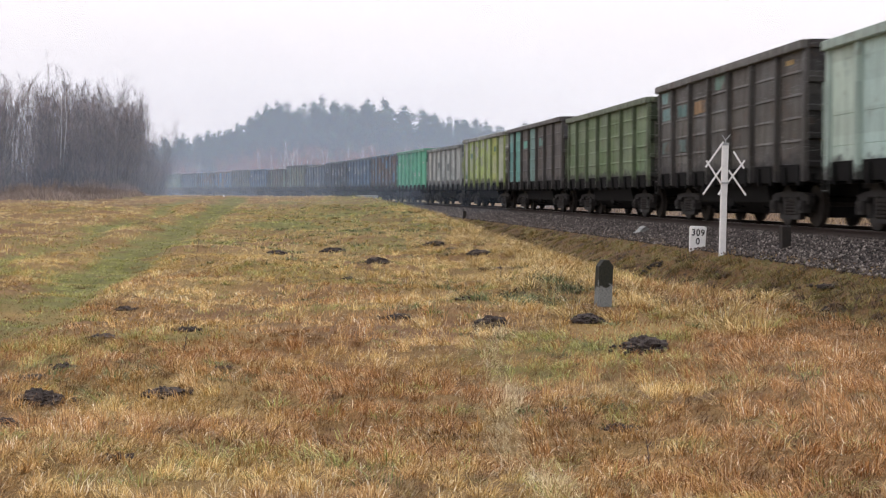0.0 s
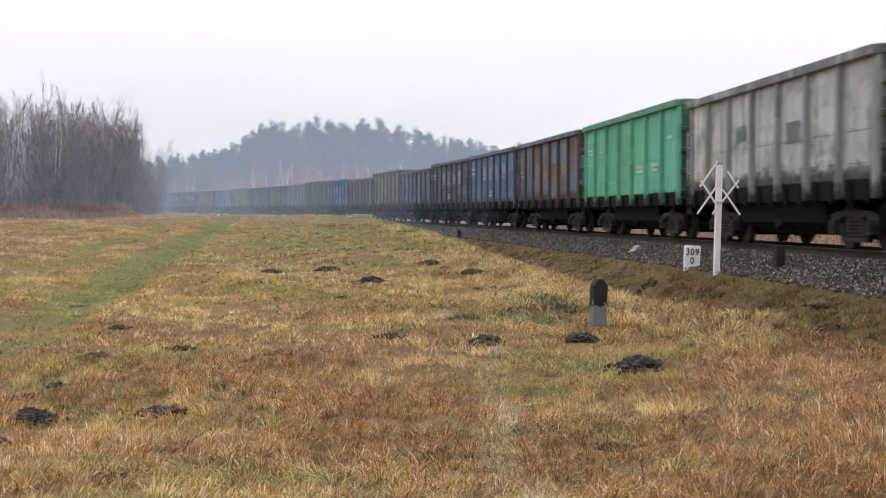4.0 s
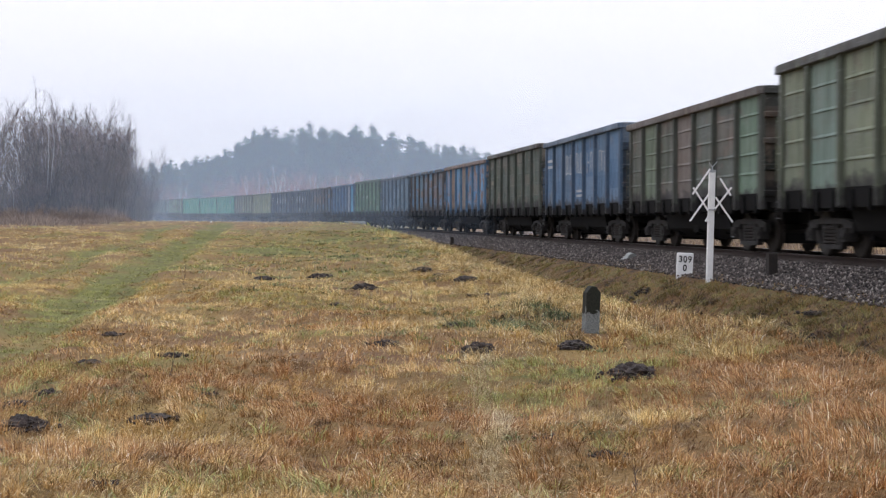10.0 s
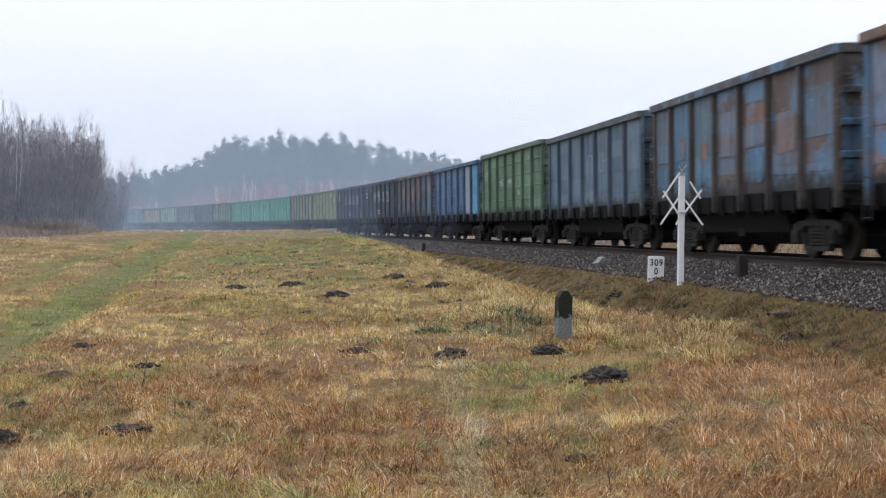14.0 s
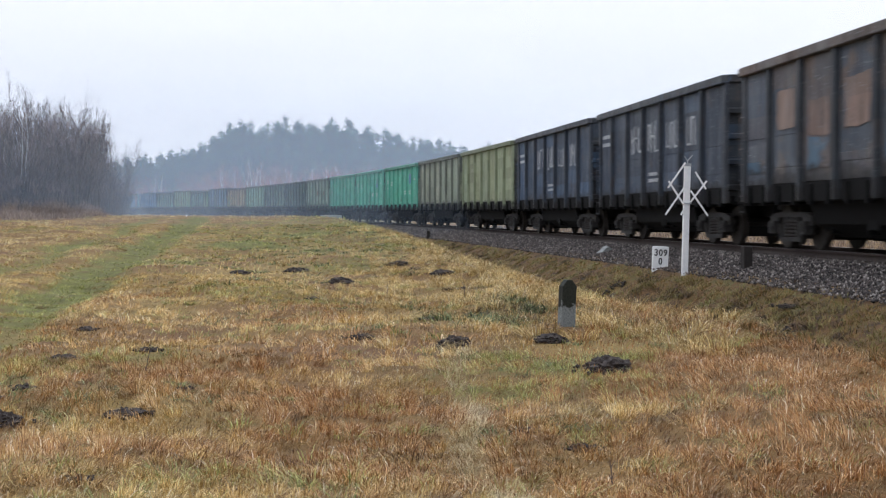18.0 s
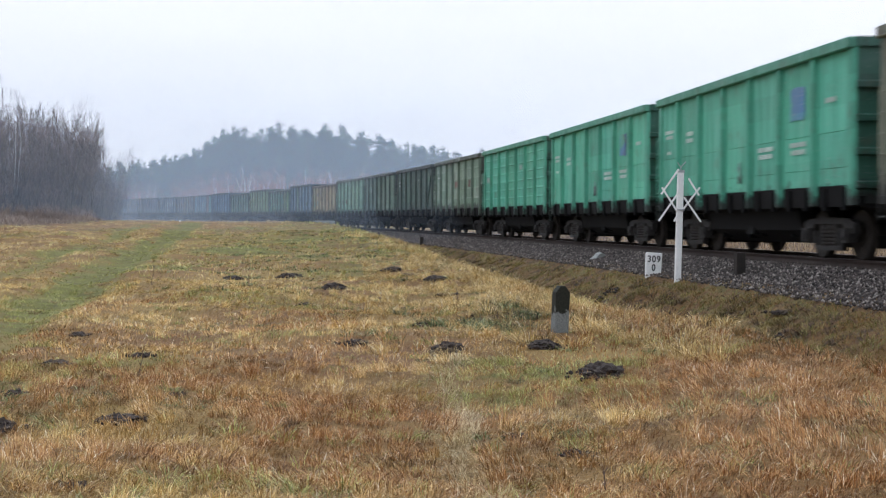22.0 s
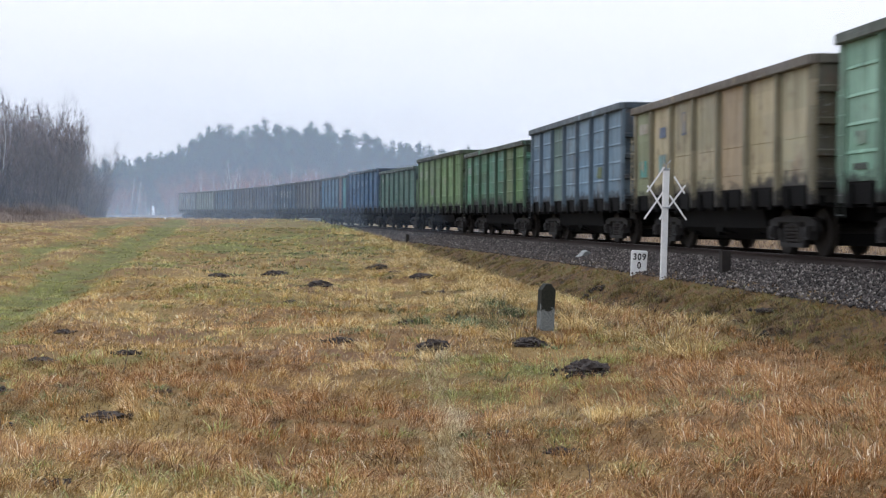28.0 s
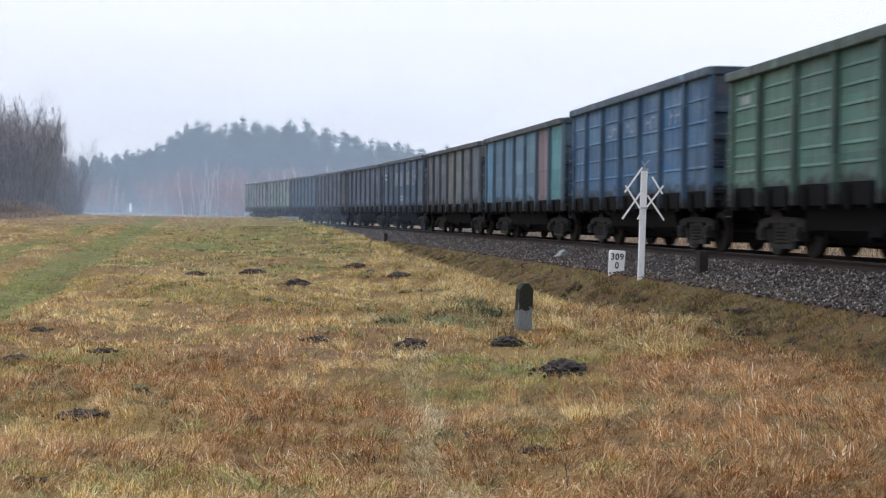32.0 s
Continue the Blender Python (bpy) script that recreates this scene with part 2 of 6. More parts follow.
def blade_mat():
    m = Mat("dry_grass_blade", 0.65)
    rnd = m.n.new("ShaderNodeNewGeometry").outputs["Random Per Island"]
    green = m.attr("green").outputs["Fac"]
    n1, n2 = m.noise(0.5, 3), m.noise(3.4, 4)
    pale = m.attr("pale").outputs["Fac"]
    rust = m.ramp(rnd, (0.0, srgb("664222")), (0.3, srgb("8e6030")), (0.65, srgb("aa7c46")), (0.93, srgb("cca878")), (1.0, srgb("eadec6")))
    straw = m.ramp(rnd, (0.0, srgb("7c6434")), (0.3, srgb("b09050")), (0.65, srgb("d0b272")), (0.93, srgb("e4d09a")), (1.0, srgb("f2ead2")))
    c = m.mix(m.ramp(m.maths("SUBTRACT", m.maths("ADD", m.maths("MULTIPLY", n1, 0.6), m.maths("MULTIPLY", n2, 0.4)), m.maths("MULTIPLY", m.attr("rust").outputs["Fac"], 0.36)), (0.42, 0.0), (0.6, 1.0)), rust, straw)
    c = m.mix(m.ramp(m.maths("MULTIPLY", pale, m.maths("ADD", n2, rnd)), (0.45, 0.0), (0.9, 0.7)), c, m.ramp(rnd, (0.0, srgb("a09068")), (1.0, srgb("dcd0ac"))))
    g = m.ramp(rnd, (0.0, srgb("525c2c")), (0.5, srgb("828644")), (0.85, srgb("a6a65c")), (1.0, srgb("cac690")))
    gm = m.maths("ADD", green, m.maths("ADD", m.maths("MULTIPLY", m.maths("SUBTRACT", rnd, 0.5), 0.75), m.maths("MULTIPLY", m.maths("SUBTRACT", n2, 0.5), 1.3)))
    c = m.mix(m.ramp(gm, (0.42, 0.0), (0.58, 1.0)), c, g)
    c = m.mix(m.attr("bank").outputs["Fac"], c, m.ramp(m.maths("ADD", m.maths("MULTIPLY", m.attr("clump").outputs["Fac"], 0.7), m.maths("MULTIPLY", rnd, 0.3)), (0.05, srgb("281e16")), (0.22, srgb("684e34")), (0.42, srgb("6e6a32")), (0.6, srgb("8a6636")), (0.78, srgb("58622c")), (0.97, srgb("9c8c58"))))
    c = m.mix(0.75, c, m.ramp(m.maths("ADD", m.maths("MULTIPLY", m.attr("clump").outputs["Fac"], 0.5), m.maths("MULTIPLY", m.noise(1.6, 4), 0.5)), (0.26, 0.2), (0.46, 0.9), (0.72, 1.34)), "MULTIPLY")
    m.colour(c)
    return m.m


M_BLADE = blade_mat()


def island(name, rough, *stops, bump=0.0, mass=0.0):
    m = Mat(name, rough)
    rnd = m.n.new("ShaderNodeNewGeometry").outputs["Random Per Island"]
    c = m.ramp(rnd, *stops)
    n = m.noise(30.0, 3)
    c = m.mix(0.5, c, m.ramp(n, (0.3, 0.5), (0.7, 1.1)), "MULTIPLY")
    if mass:
        c = m.mix(1.0, c, m.ramp(m.noise(mass, 2), (0.34, 0.35), (0.5, 0.95), (0.66, 1.8)), "MULTIPLY")
    m.colour(c)
    if bump:
        m.bump(n, bump, 0.01)
    return m.m


M_BALLAST = island("crushed_stone", 0.9, (0.0, srgb("221e1d")), (0.45, srgb("443c39")), (0.8, srgb("665d58")), (1.0, srgb("a09890")), bump=0.5)
M_BED = plain("ballast_bed", srgb("2c2826"), srgb("4a4440"), 8.0, 0.95, 0, 1.0, 0.05)
M_TWIG = island("bare_twig_bark", 0.9, (0.0, srgb("3a2f2c")), (0.6, srgb("5e4e49")), (1.0, srgb("85736c")), mass=0.35)
M_BARK = plain("grey_brown_bark", srgb("3a342e"), srgb("5b5248"), 3.0, 0.95, 0, 0.6, 0.02, (1, 1, 0.3))
M_BIRCH = plain("pale_birch_bark", srgb("8f8b86"), srgb("d3d0c9"), 1.6, 0.85, 0, 0.3, 0.01, (1, 1, 2.5))
M_REDTWIG = island("reddish_brush_twigs", 0.9, (0.0, srgb("7c443a")), (0.6, srgb("a05e50")), (1.0, srgb("b88070")))
M_PINEBARK = plain("pine_bark", srgb("4a352a"), srgb("7a5a44"), 1.5, 0.95, 0, 0.5, 0.03)
M_NEEDLE = island("pine_needles", 0.8, (0.0, srgb("182a22")), (0.5, srgb("2e4a38")), (1.0, srgb("567452")), mass=0.55)
M_SCRUB = island("brown_scrub_twigs", 0.9, (0.0, srgb("5c4c40")), (0.6, srgb("806c5c")), (1.0, srgb("a6927e")))
M_DARK_CLUMP = island("dark_plants_and_hollows", 0.95, (0.0, srgb("1e1610")), (0.5, srgb("423226")), (1.0, srgb("76604c")))
M_STRAW = island("bleached_straw", 0.85, (0.0, srgb("8f7f60")), (0.5, srgb("bcab88")), (1.0, srgb("d8ccb2")))
M_WEED = island("grey_green_rosettes", 0.8, (0.0, srgb("2c3320")), (0.35, srgb("55623a")), (0.8, srgb("83905c")), (1.0, srgb("b4ba90")))
M_REED = island("dead_edge_grass", 0.85, (0.0, srgb("62544a")), (0.5, srgb("87766a")), (1.0, srgb("aa998a")))


def mist_mat():
    """Thin ground mist: white droplets that scatter the sky's light, thinning with height."""
    m = Mat("thin_mist", 1.0)
    z = m.node("ShaderNodeSeparateXYZ", Vector=m.co.outputs["Object"]).outputs["Z"]
    n = m.noise(0.012, 3, (1, 1, 2.0))
    a = m.ramp(m.maths("MULTIPLY", z, 1 / 45.0), (0.0, 1.3), (0.12, 0.85), (0.42, 0.60), (1.0, 0.0))
    a = m.maths("MULTIPLY", m.maths("MULTIPLY", a, m.ramp(n, (0.3, 0.6), (0.7, 1.15))), m.attr("veil").outputs["Fac"])
    tr = m.n.new("ShaderNodeBsdfTransparent")
    df, tl = m.n.new("ShaderNodeBsdfDiffuse"), m.n.new("ShaderNodeBsdfTranslucent")
    for nd in (df, tl):
        nd.inputs[0].default_value = (0.61, 0.77, 0.98, 1)
    half, mx = m.n.new("ShaderNodeMixShader"), m.n.new("ShaderNodeMixShader")
    half.inputs[0].default_value = 0.5
    m.l.new(df.outputs[0], half.inputs[1])
    m.l.new(tl.outputs[0], half.inputs[2])
    m.l.new(a, mx.inputs[0])
    m.l.new(tr.outputs[0], mx.inputs[1])
    m.l.new(half.outputs[0], mx.inputs[2])
    m.l.new(mx.outputs[0], m.n["Material Output"].inputs[0])
    return m.m


M_MIST = mist_mat()


# ---- plan: the curved line, the ditch and the field ----
STEP = 2.0
BENDS = ((-600, 0.0006), (0, 0.00115), (40, 0.00143), (80, 0.00155), (120, 0.00128), (160, 0.00141), (220, 0.00152), (300, 0.00092), (900, 0.0009))


def lay_track():
    s = np.arange(-600.0, 900.0, STEP)
    bend = np.interp(s, [b[0] for b in BENDS], [b[1] for b in BENDS])
    turn = np.cumsum(bend) * STEP
    turn += 0.0412 - np.interp(0, s, turn)
    x, y = np.cumsum(-np.sin(turn)) * STEP, np.cumsum(np.cos(turn)) * STEP
    return s, x + 10.93 - np.interp(0, s, x), y - np.interp(0, s, y), turn


TS, TX, TY, TH = lay_track()


RISE_S = np.arange(-600.0, 900.0, 4.0)
RISE_Z = np.interp(RISE_S, (0, 22, 45, 70, 110, 160, 300, 400), (0.10, 0.05, -0.06, -0.08, -0.03, 0.05, 0.32, 0.52))
RISE_Z = np.convolve(np.pad(RISE_Z, 4, mode="edge"), np.ones(9) / 9, "valid")


def rail_z(s):
    return np.interp(s, RISE_S, RISE_Z)


def along(s, off=0.0):
    """A point of the line: off metres to its left (the camera's side), seen outwards."""
    h = np.interp(s, TS, TH)
    return np.interp(s, TS, TX) - np.cos(h) * off, np.interp(s, TS, TY) - np.sin(h) * off


def smooth(a, b, v):
    t = np.clip((np.asarray(v, float) - a) / (b - a), 0, 1)
    return t * t * (3 - 2 * t)


def offset(x, y):
    """Metres to the left of the line's centre, and the length along it."""
    s = np.interp(y, TY, TS)
    h = np.interp(s, TS, TH)
    return (np.interp(s, TS, TX) - x) * np.cos(h), s + (np.interp(s, TS, TX) - x) * np.sin(h) * -1.0


def waves(x, y):
    return (0.05 * np.sin(0.9 * x + 0.35 * y + 1.0) + 0.045 * np.sin(0.43 * y - 0.7 * x) + 0.035 * np.sin(1.7 * y + 0.8 * x + 2.0)
            + 0.018 * np.sin(3.1 * x - 1.3 * y) + 0.015 * np.sin(2.3 * x + 3.3 * y + 0.5))


def path_x(y):
    return np.interp(y, (0, 17, 22, 32, 47, 63, 120), (-3.6, -5.35, -6.0, -7.4, -9.1, -10.4, -17.0))


def ruts(x, y):
    d = x - path_x(y)
    wob = 0.10 * np.sin(0.35 * y) + 0.06 * np.sin(0.9 * y + 1)
    return np.exp(-((d + 0.3 + wob) / 0.82) ** 4) + 0.75 * np.exp(-((d + 2.9 - wob) / 0.55) ** 2)


def bank_u(u, s):
    """Offset as the ditch sees it: nearer than about 20 m the ditch is narrower and hugs the ballast."""
    return u + 0.6 * smooth(24, 17, s) * smooth(3.6, 4.6, u)


def ground_z(x, y):
    x, y = np.asarray(x, float), np.asarray(y, float)
    u, s = offset(x, y)
    bed = rail_z(s)
    near = np.interp(np.abs(u), (0, 1.45, 1.75, 3.3, 3.6), (-0.19, -0.19, -0.24, -0.46, -0.50)) + bed
    bank = np.interp(u, (3.3, 4.0, 4.8, 5.2, 5.8), (-0.46, -0.78, -1.15, -1.18, -1.10)) + bed
    rise = smooth(24, 95, y) * (1.18 + 0.14 * smooth(-4, -26, x))
    field = -0.85 + rise - 0.75 * smooth(105, 190, y) + waves(x, y) * smooth(0, 3, u - 5) + 0.10 * np.exp(-((u - 7.2) / 1.2) ** 2)
    field = field - 0.15 * ruts(x, y) * smooth(90, 60, y)
    near_ditch = smooth(24, 16.5, s)
    field = field + near_ditch * 0.20 * np.exp(-((u - 5.7) / 0.75) ** 2)
    field = field + 0.16 * np.exp(-((x - 1.75) / 1.0) ** 2 - ((y - 21.8) / 2.2) ** 2)
    left = bank + (field - bank) * smooth(5.0 - 0.4 * near_ditch, 6.5 - 0.8 * near_ditch, u)
    right = -0.5 + bed + 0.3 * smooth(4, 14, -u) + 0.1 * waves(x, y)
    left = left + 0.9 * waves(1.7 * x, 1.7 * y) * smooth(3.5, 4.1, u) * smooth(6.2, 5.0, u)
    left = left + 0.06 * np.sin(3.1 * x + 1.2 * y) * np.sin(3.7 * y - 2.2 * x) * smooth(3.7, 4.3, u) * smooth(6.4, 5.4, u)
    far = smooth(220, 420, y)
    z = np.where(u >= 3.3, left, np.where(u <= -3.6, right, near))
    z = z + far * np.where(np.abs(u) > 3.3, 0.35 * smooth(3.3, 30, np.abs(u)), 0)
    return z


GREENS = ((0.93, 20.83, 0.35), (2.2, 23.2, 0.38), (-1.48, 24.47, 0.39), (-1.75, 18.55, 0.32), (1.53, 13.68, 0.27), (1.15, 14.63, 0.28), (-2.74, 14.98, 0.28), (-3.44, 12.11, 0.25), (-3.16, 10.78, 0.24), (-2.8, 18.76, 0.33), (2.24, 13.79, 0.27), (-0.31, 11.56, 0.25), (0.93, 12.48, 0.26), (-1.21, 8.6, 0.21), (1.32, 9.88, 0.23), (-1.63, 7.96, 0.21), (-3.07, 44.63, 0.61), (-6.46, 50.58, 0.68), (-1.43, 40.64, 0.57))


def green_at(x, y):
    """Where green grass shows: the wheel ruts, the crest and scattered patches."""
    u, s = offset(x, y)
    g = np.clip(1.05 * ruts(x, y), 0, 1) * smooth(120, 70, y) * (0.66 + 0.34 * np.sin(1.1 * y + 0.6 * x) * np.sin(0.53 * y - 1.7 * x))
    patch = np.sin(0.55 * x + 0.21 * y + 0.7) * np.sin(0.33 * y - 0.47 * x + 1.1) + 0.6 * np.sin(1.3 * x + 0.5) * np.sin(0.9 * y + 2.0)
    g = g + 0.34 * smooth(0.25, 1.0, patch) + 0.10 * smooth(14, 30, y) + 0.09 * smooth(24, 38, y)
    for gx, gy, gr in GREENS:
        g = g + 0.4 * np.exp(-(((x - gx) / (gr * 1.2)) ** 2 + ((y - gy) / (gr * 1.3)) ** 2))
    g = g + 0.30 * smooth(32, 55, y) * smooth(0.2, -3, x - 1.5) * smooth(-12, -6, x)
    g = g + 0.22 * smooth(3.0, 4.2, u) * smooth(5.6, 4.9, bank_u(u, s))
    return np.clip(g, 0, 1)


def pale_at(x, y):
    """A bleached trodden line through the near grass."""
    mid = np.interp(y, (5, 7.5, 10, 14, 17), (0.75, 0.62, 0.45, 0.60, 0.62)) + 0.08 * np.sin(1.3 * y)
    return np.exp(-((x - mid) / 0.16) ** 2) * smooth(17, 14.5, y) + 0.62 * smooth(24, 40, y)


def rust_at(x, y):
    """Redder grass in the near right of the field and in a broad patch before the camera."""
    return np.clip(0.7 * smooth(1.2, 3.2, x) * smooth(24, 17, y) + 0.08 * smooth(3.2, 1.0, np.abs(x + 1.2)) * smooth(9, 11, y) * smooth(19, 15, y) - 0.9 * smooth(19, 42, y), -1, 1)


# ---- helpers for meshes ----
def part(name, bm, mat, parent=None, label="", smooth_faces=False):
    me = bpy.data.meshes.new(name)
    bm.to_mesh(me)
    bm.free()
    return placed(name, me, mat, parent, label, smooth_faces)


def placed(name, me, mat, parent=None, label="", smooth_faces=False):
    if mat and not me.materials:
        me.materials.append(mat)
    if smooth_faces:
        me.shade_smooth()
    ob = new(name, me)
    ob.parent = parent
    return tagged(ob, label) if label else ob


def box(bm, x0, x1, y0, y1, z0, z1):
    v = [bm.verts.new((x, y, z)) for x in (x0, x1) for y in (y0, y1) for z in (z0, z1)]
    for f in ((0, 1, 3, 2), (4, 6, 7, 5), (0, 4, 5, 1), (2, 3, 7, 6), (0, 2, 6, 4), (1, 5, 7, 3)):
        bm.faces.new([v[i] for i in f])
    return v


def prism(bm, pts, axis, a, b):
    """A closed outline swept along one axis: pts are pairs in the two other axes, in xyz order."""
    def at(p, w):
        c = [p[0], p[1]]
        c.insert(axis, w)
        return bm.verts.new(c)
    lo, hi = [at(p, a) for p in pts], [at(p, b) for p in pts]
    n = len(pts)
    for i in range(n):
        bm.faces.new((lo[i], lo[(i + 1) % n], hi[(i + 1) % n], hi[i]))
    bm.faces.new(lo[::-1])
    bm.faces.new(hi)
    bmesh.ops.recalc_face_normals(bm, faces=bm.faces)


def rod(bm, p, q, r0, r1=None, n=8):
    p, q = Vector(p), Vector(q)
    r1 = r0 if r1 is None else r1
    d = (q - p).normalized()
    a = d.orthogonal().normalized()
    b = d.cross(a)
    rings = []
    for c, r in ((p, r0), (q, r1)):
        rings.append([bm.verts.new(c + (a * math.cos(2 * math.pi * i / n) + b * math.sin(2 * math.pi * i / n)) * r) for i in range(n)])
    for i in range(n):
        bm.faces.new((rings[0][i], rings[0][(i + 1) % n], rings[1][(i + 1) % n], rings[1][i]))
    bm.faces.new(rings[0][::-1])
    bm.faces.new(rings[1])


def soften(bm, w=0.01, seg=1):
    bmesh.ops.bevel(bm, geom=list(bm.edges), offset=w, segments=seg, affect="EDGES", profile=0.6)


def raw_mesh(name, verts, faces, mat, attrs=None):
    """A mesh from arrays; faces all have the same number of corners."""
    me = bpy.data.meshes.new(name)
    verts, faces = np.asarray(verts, np.float32), np.asarray(faces, np.int32)
    k = faces.shape[1]
    me.vertices.add(len(verts))
    me.vertices.foreach_set("co", verts.ravel())
    me.loops.add(faces.size)
    me.loops.foreach_set("vertex_index", faces.ravel())
    me.polygons.add(len(faces))
    me.polygons.foreach_set("loop_start", np.arange(0, faces.size, k, dtype=np.int32))
    me.update(calc_edges=True)
    for key, val in (attrs or {}).items():
        a = me.attributes.new(key, "FLOAT", "POINT")
        a.data.foreach_set("value", np.asarray(val, np.float32).ravel())
    me.materials.append(mat)
    return me


def empty(name, m, label, category, group="", kind=""):
    ob = new(name)
    ob.empty_display_size = 0.2
    ob.matrix_basis = m
    return tagged(ob, label, category, group, kind)


rng = np.random.default_rng(7)


# ---- ground ----
def spread(*legs):
    out = [np.arange(a, b, st) for a, b, st in legs]
    return np.concatenate(out + [np.array([legs[-1][1]])])


def build_ground():
    ys = spread((-900, -60, 60), (-60, 4, 4), (4, 40, 0.35), (40, 110, 0.8), (110, 220, 3), (220, 480, 12), (480, 880, 50), (880, 3600, 340))
    us = spread((-2600, -200, 240), (-200, -20, 12), (-20, -4, 1.6), (-4, 9, 0.2), (9, 32, 0.5), (32, 80, 3), (80, 300, 22), (300, 2600, 230))
    s = np.interp(ys, TY, TS)
    h = np.interp(s, TS, TH)
    cx = np.interp(s, TS, TX)
    over = ys > TY[-1]
    cx[over] = TX[-1] - np.tan(TH[-1]) * (ys[over] - TY[-1])
    x = cx[:, None] - us[None, :] / np.cos(h)[:, None]
    y = np.repeat(ys[:, None], len(us), 1)
    z = ground_z(x, y)
    nu = len(us)
    i, j = np.meshgrid(np.arange(len(ys) - 1), np.arange(nu - 1), indexing="ij")
    a = (i * nu + j).ravel()
    faces = np.stack([a, a + nu, a + nu + 1, a + 1], 1)
    u, _ = offset(x, y)
    bare = np.clip(0.75 * smooth(2.8, 3.4, u) * smooth(5.6, 5.0, bank_u(u, np.interp(y, TY, TS))), 0, 1)
    me = raw_mesh("ground", np.stack([x, y, z], -1).reshape(-1, 3), faces, M_GROUND, {"green": green_at(x, y), "bare": bare})
    me.shade_smooth()
    return tagged(new("ground", me), "uneven winter field of tan grass with a ditch and green wheel ruts", "ground", kind="structure")


ground = build_ground()


def strip(name, profile, s0, s1, st, mat, attrs=None):
    """A profile (offset, height) swept along the line."""
    s = np.arange(s0, s1 + st, st)
    rows = []
    for off, z in profile:
        x, y = along(s, off)
        rows.append(np.stack([x, y, rail_z(s) + z], -1))
    v = np.stack(rows, 1)
    n, k = v.shape[:2]
    i, j = np.meshgrid(np.arange(n - 1), np.arange(k - 1), indexing="ij")
    a = (i * k + j).ravel()
    return raw_mesh(name, v.reshape(-1, 3), np.stack([a, a + k, a + k + 1, a + 1], 1), mat)


def build_track():
    bed = placed("ballast", strip("ballast", [(3.25, -0.47), (2.9, -0.40), (1.72, -0.20), (1.5, -0.17), (-1.5, -0.17), (-1.72, -0.20), (-3.1, -0.45)], -560, 640, 2, M_BED), None)
    tagged(bed, "grey crushed stone ballast bed under the railway line", "ballast", kind="structure")
    # stones lying on the bed, thickest on the shoulder that faces the field
    shape = np.array([(1, 0, 0), (-1, 0, 0), (0, 1, 0), (0, -1, 0), (0, 0, 1), (0, 0, -0.7)], float)
    tri = np.array([(0, 2, 4), (2, 1, 4), (1, 3, 4), (3, 0, 4), (2, 0, 5), (1, 2, 5), (3, 1, 5), (0, 3, 5)])
    n = 60000
    s = 8 + 112 * rng.random(n) ** 1.7
    off = np.where(rng.random(n) < 0.8, rng.uniform(1.35, 3.5, n), rng.uniform(-1.5, 1.35, n))
    x, y = along(s, off)
    z = np.interp(off, (-1.5, 1.5, 1.72, 2.9, 3.5), (-0.165, -0.165, -0.19, -0.395, -0.50)) + rail_z(s)
    size = rng.uniform(0.016, 0.038, n)[:, None, None] * (1 + 0.6 * smooth(40, 110, s))[:, None, None]
    jig = shape[None] * rng.uniform(0.6, 1.25, (n, 6, 3)) * size
    ang = rng.uniform(0, 6.28, n)
    c, sn = np.cos(ang)[:, None], np.sin(ang)[:, None]
    px, py = jig[..., 0] * c - jig[..., 1] * sn, jig[..., 0] * sn + jig[..., 1] * c
    v = np.stack([px + x[:, None], py + y[:, None], jig[..., 2] + z[:, None] + 0.01], -1).reshape(-1, 3)
    f = (tri[None] + 6 * np.arange(n)[:, None, None]).reshape(-1, 3)
    placed("ballast_stones", raw_mesh("ballast_stones", v, f, M_BALLAST), None)
    tagged(bpy.data.objects["ballast_stones"], "loose grey and brown crushed ballast stones beside the rails", "gravel", kind="stuff")
    # rails
    foot = [(0.07, -0.17), (0.07, -0.15), (0.012, -0.13), (0.012, -0.05), (0.036, -0.04), (0.036, -0.006), (0.028, 0.0), (-0.028, 0.0), (-0.036, -0.006), (-0.036, -0.04), (-0.012, -0.05), (-0.012, -0.13), (-0.07, -0.15), (-0.07, -0.17)]
    for side in (0.796, -0.796):
        r = placed("rail", strip("rail", [(o + side, z) for o, z in foot], -560, 640, 2, M_RAILSIDE), None)
        tagged(r, "rusty brown steel rail with a worn head", "rail", "rails of the line", "structure")
        placed("rail_head", strip("rail_head", [(side + 0.026, 0.003), (side - 0.026, 0.003)], -560, 640, 2, M_RAILHEAD), None, r, "bright polished running surface")
    bm = bmesh.new()
    box(bm, -0.12, 0.12, -1.35, 1.35, -0.19, -0.155)
    soften(bm, 0.012)
    me = bpy.data.meshes.new("sleeper")
    bm.to_mesh(me)
    bm.free()
    me.materials.append(M_SLEEPER)
    for i in range(200):
        s = 6 + 0.62 * i
        ob = new("sleeper", me)
        ob.parent = bed
        x, y = along(s)
        ob.matrix_basis = pose(float(x), float(y), float(rail_z(s)), 0, 0, math.degrees(float(np.interp(s, TS, TH))) + 90)


build_track()


# ---- wagons ----
PITCH, LENGTH, PANELS = 13.92, 12.75, 7
BAY = LENGTH / PANELS
START = 27.73


def mesh_of(name, bm, mat):
    me = bpy.data.meshes.new(name)
    bm.to_mesh(me)
    bm.free()
    me.materials.append(mat)
    return me


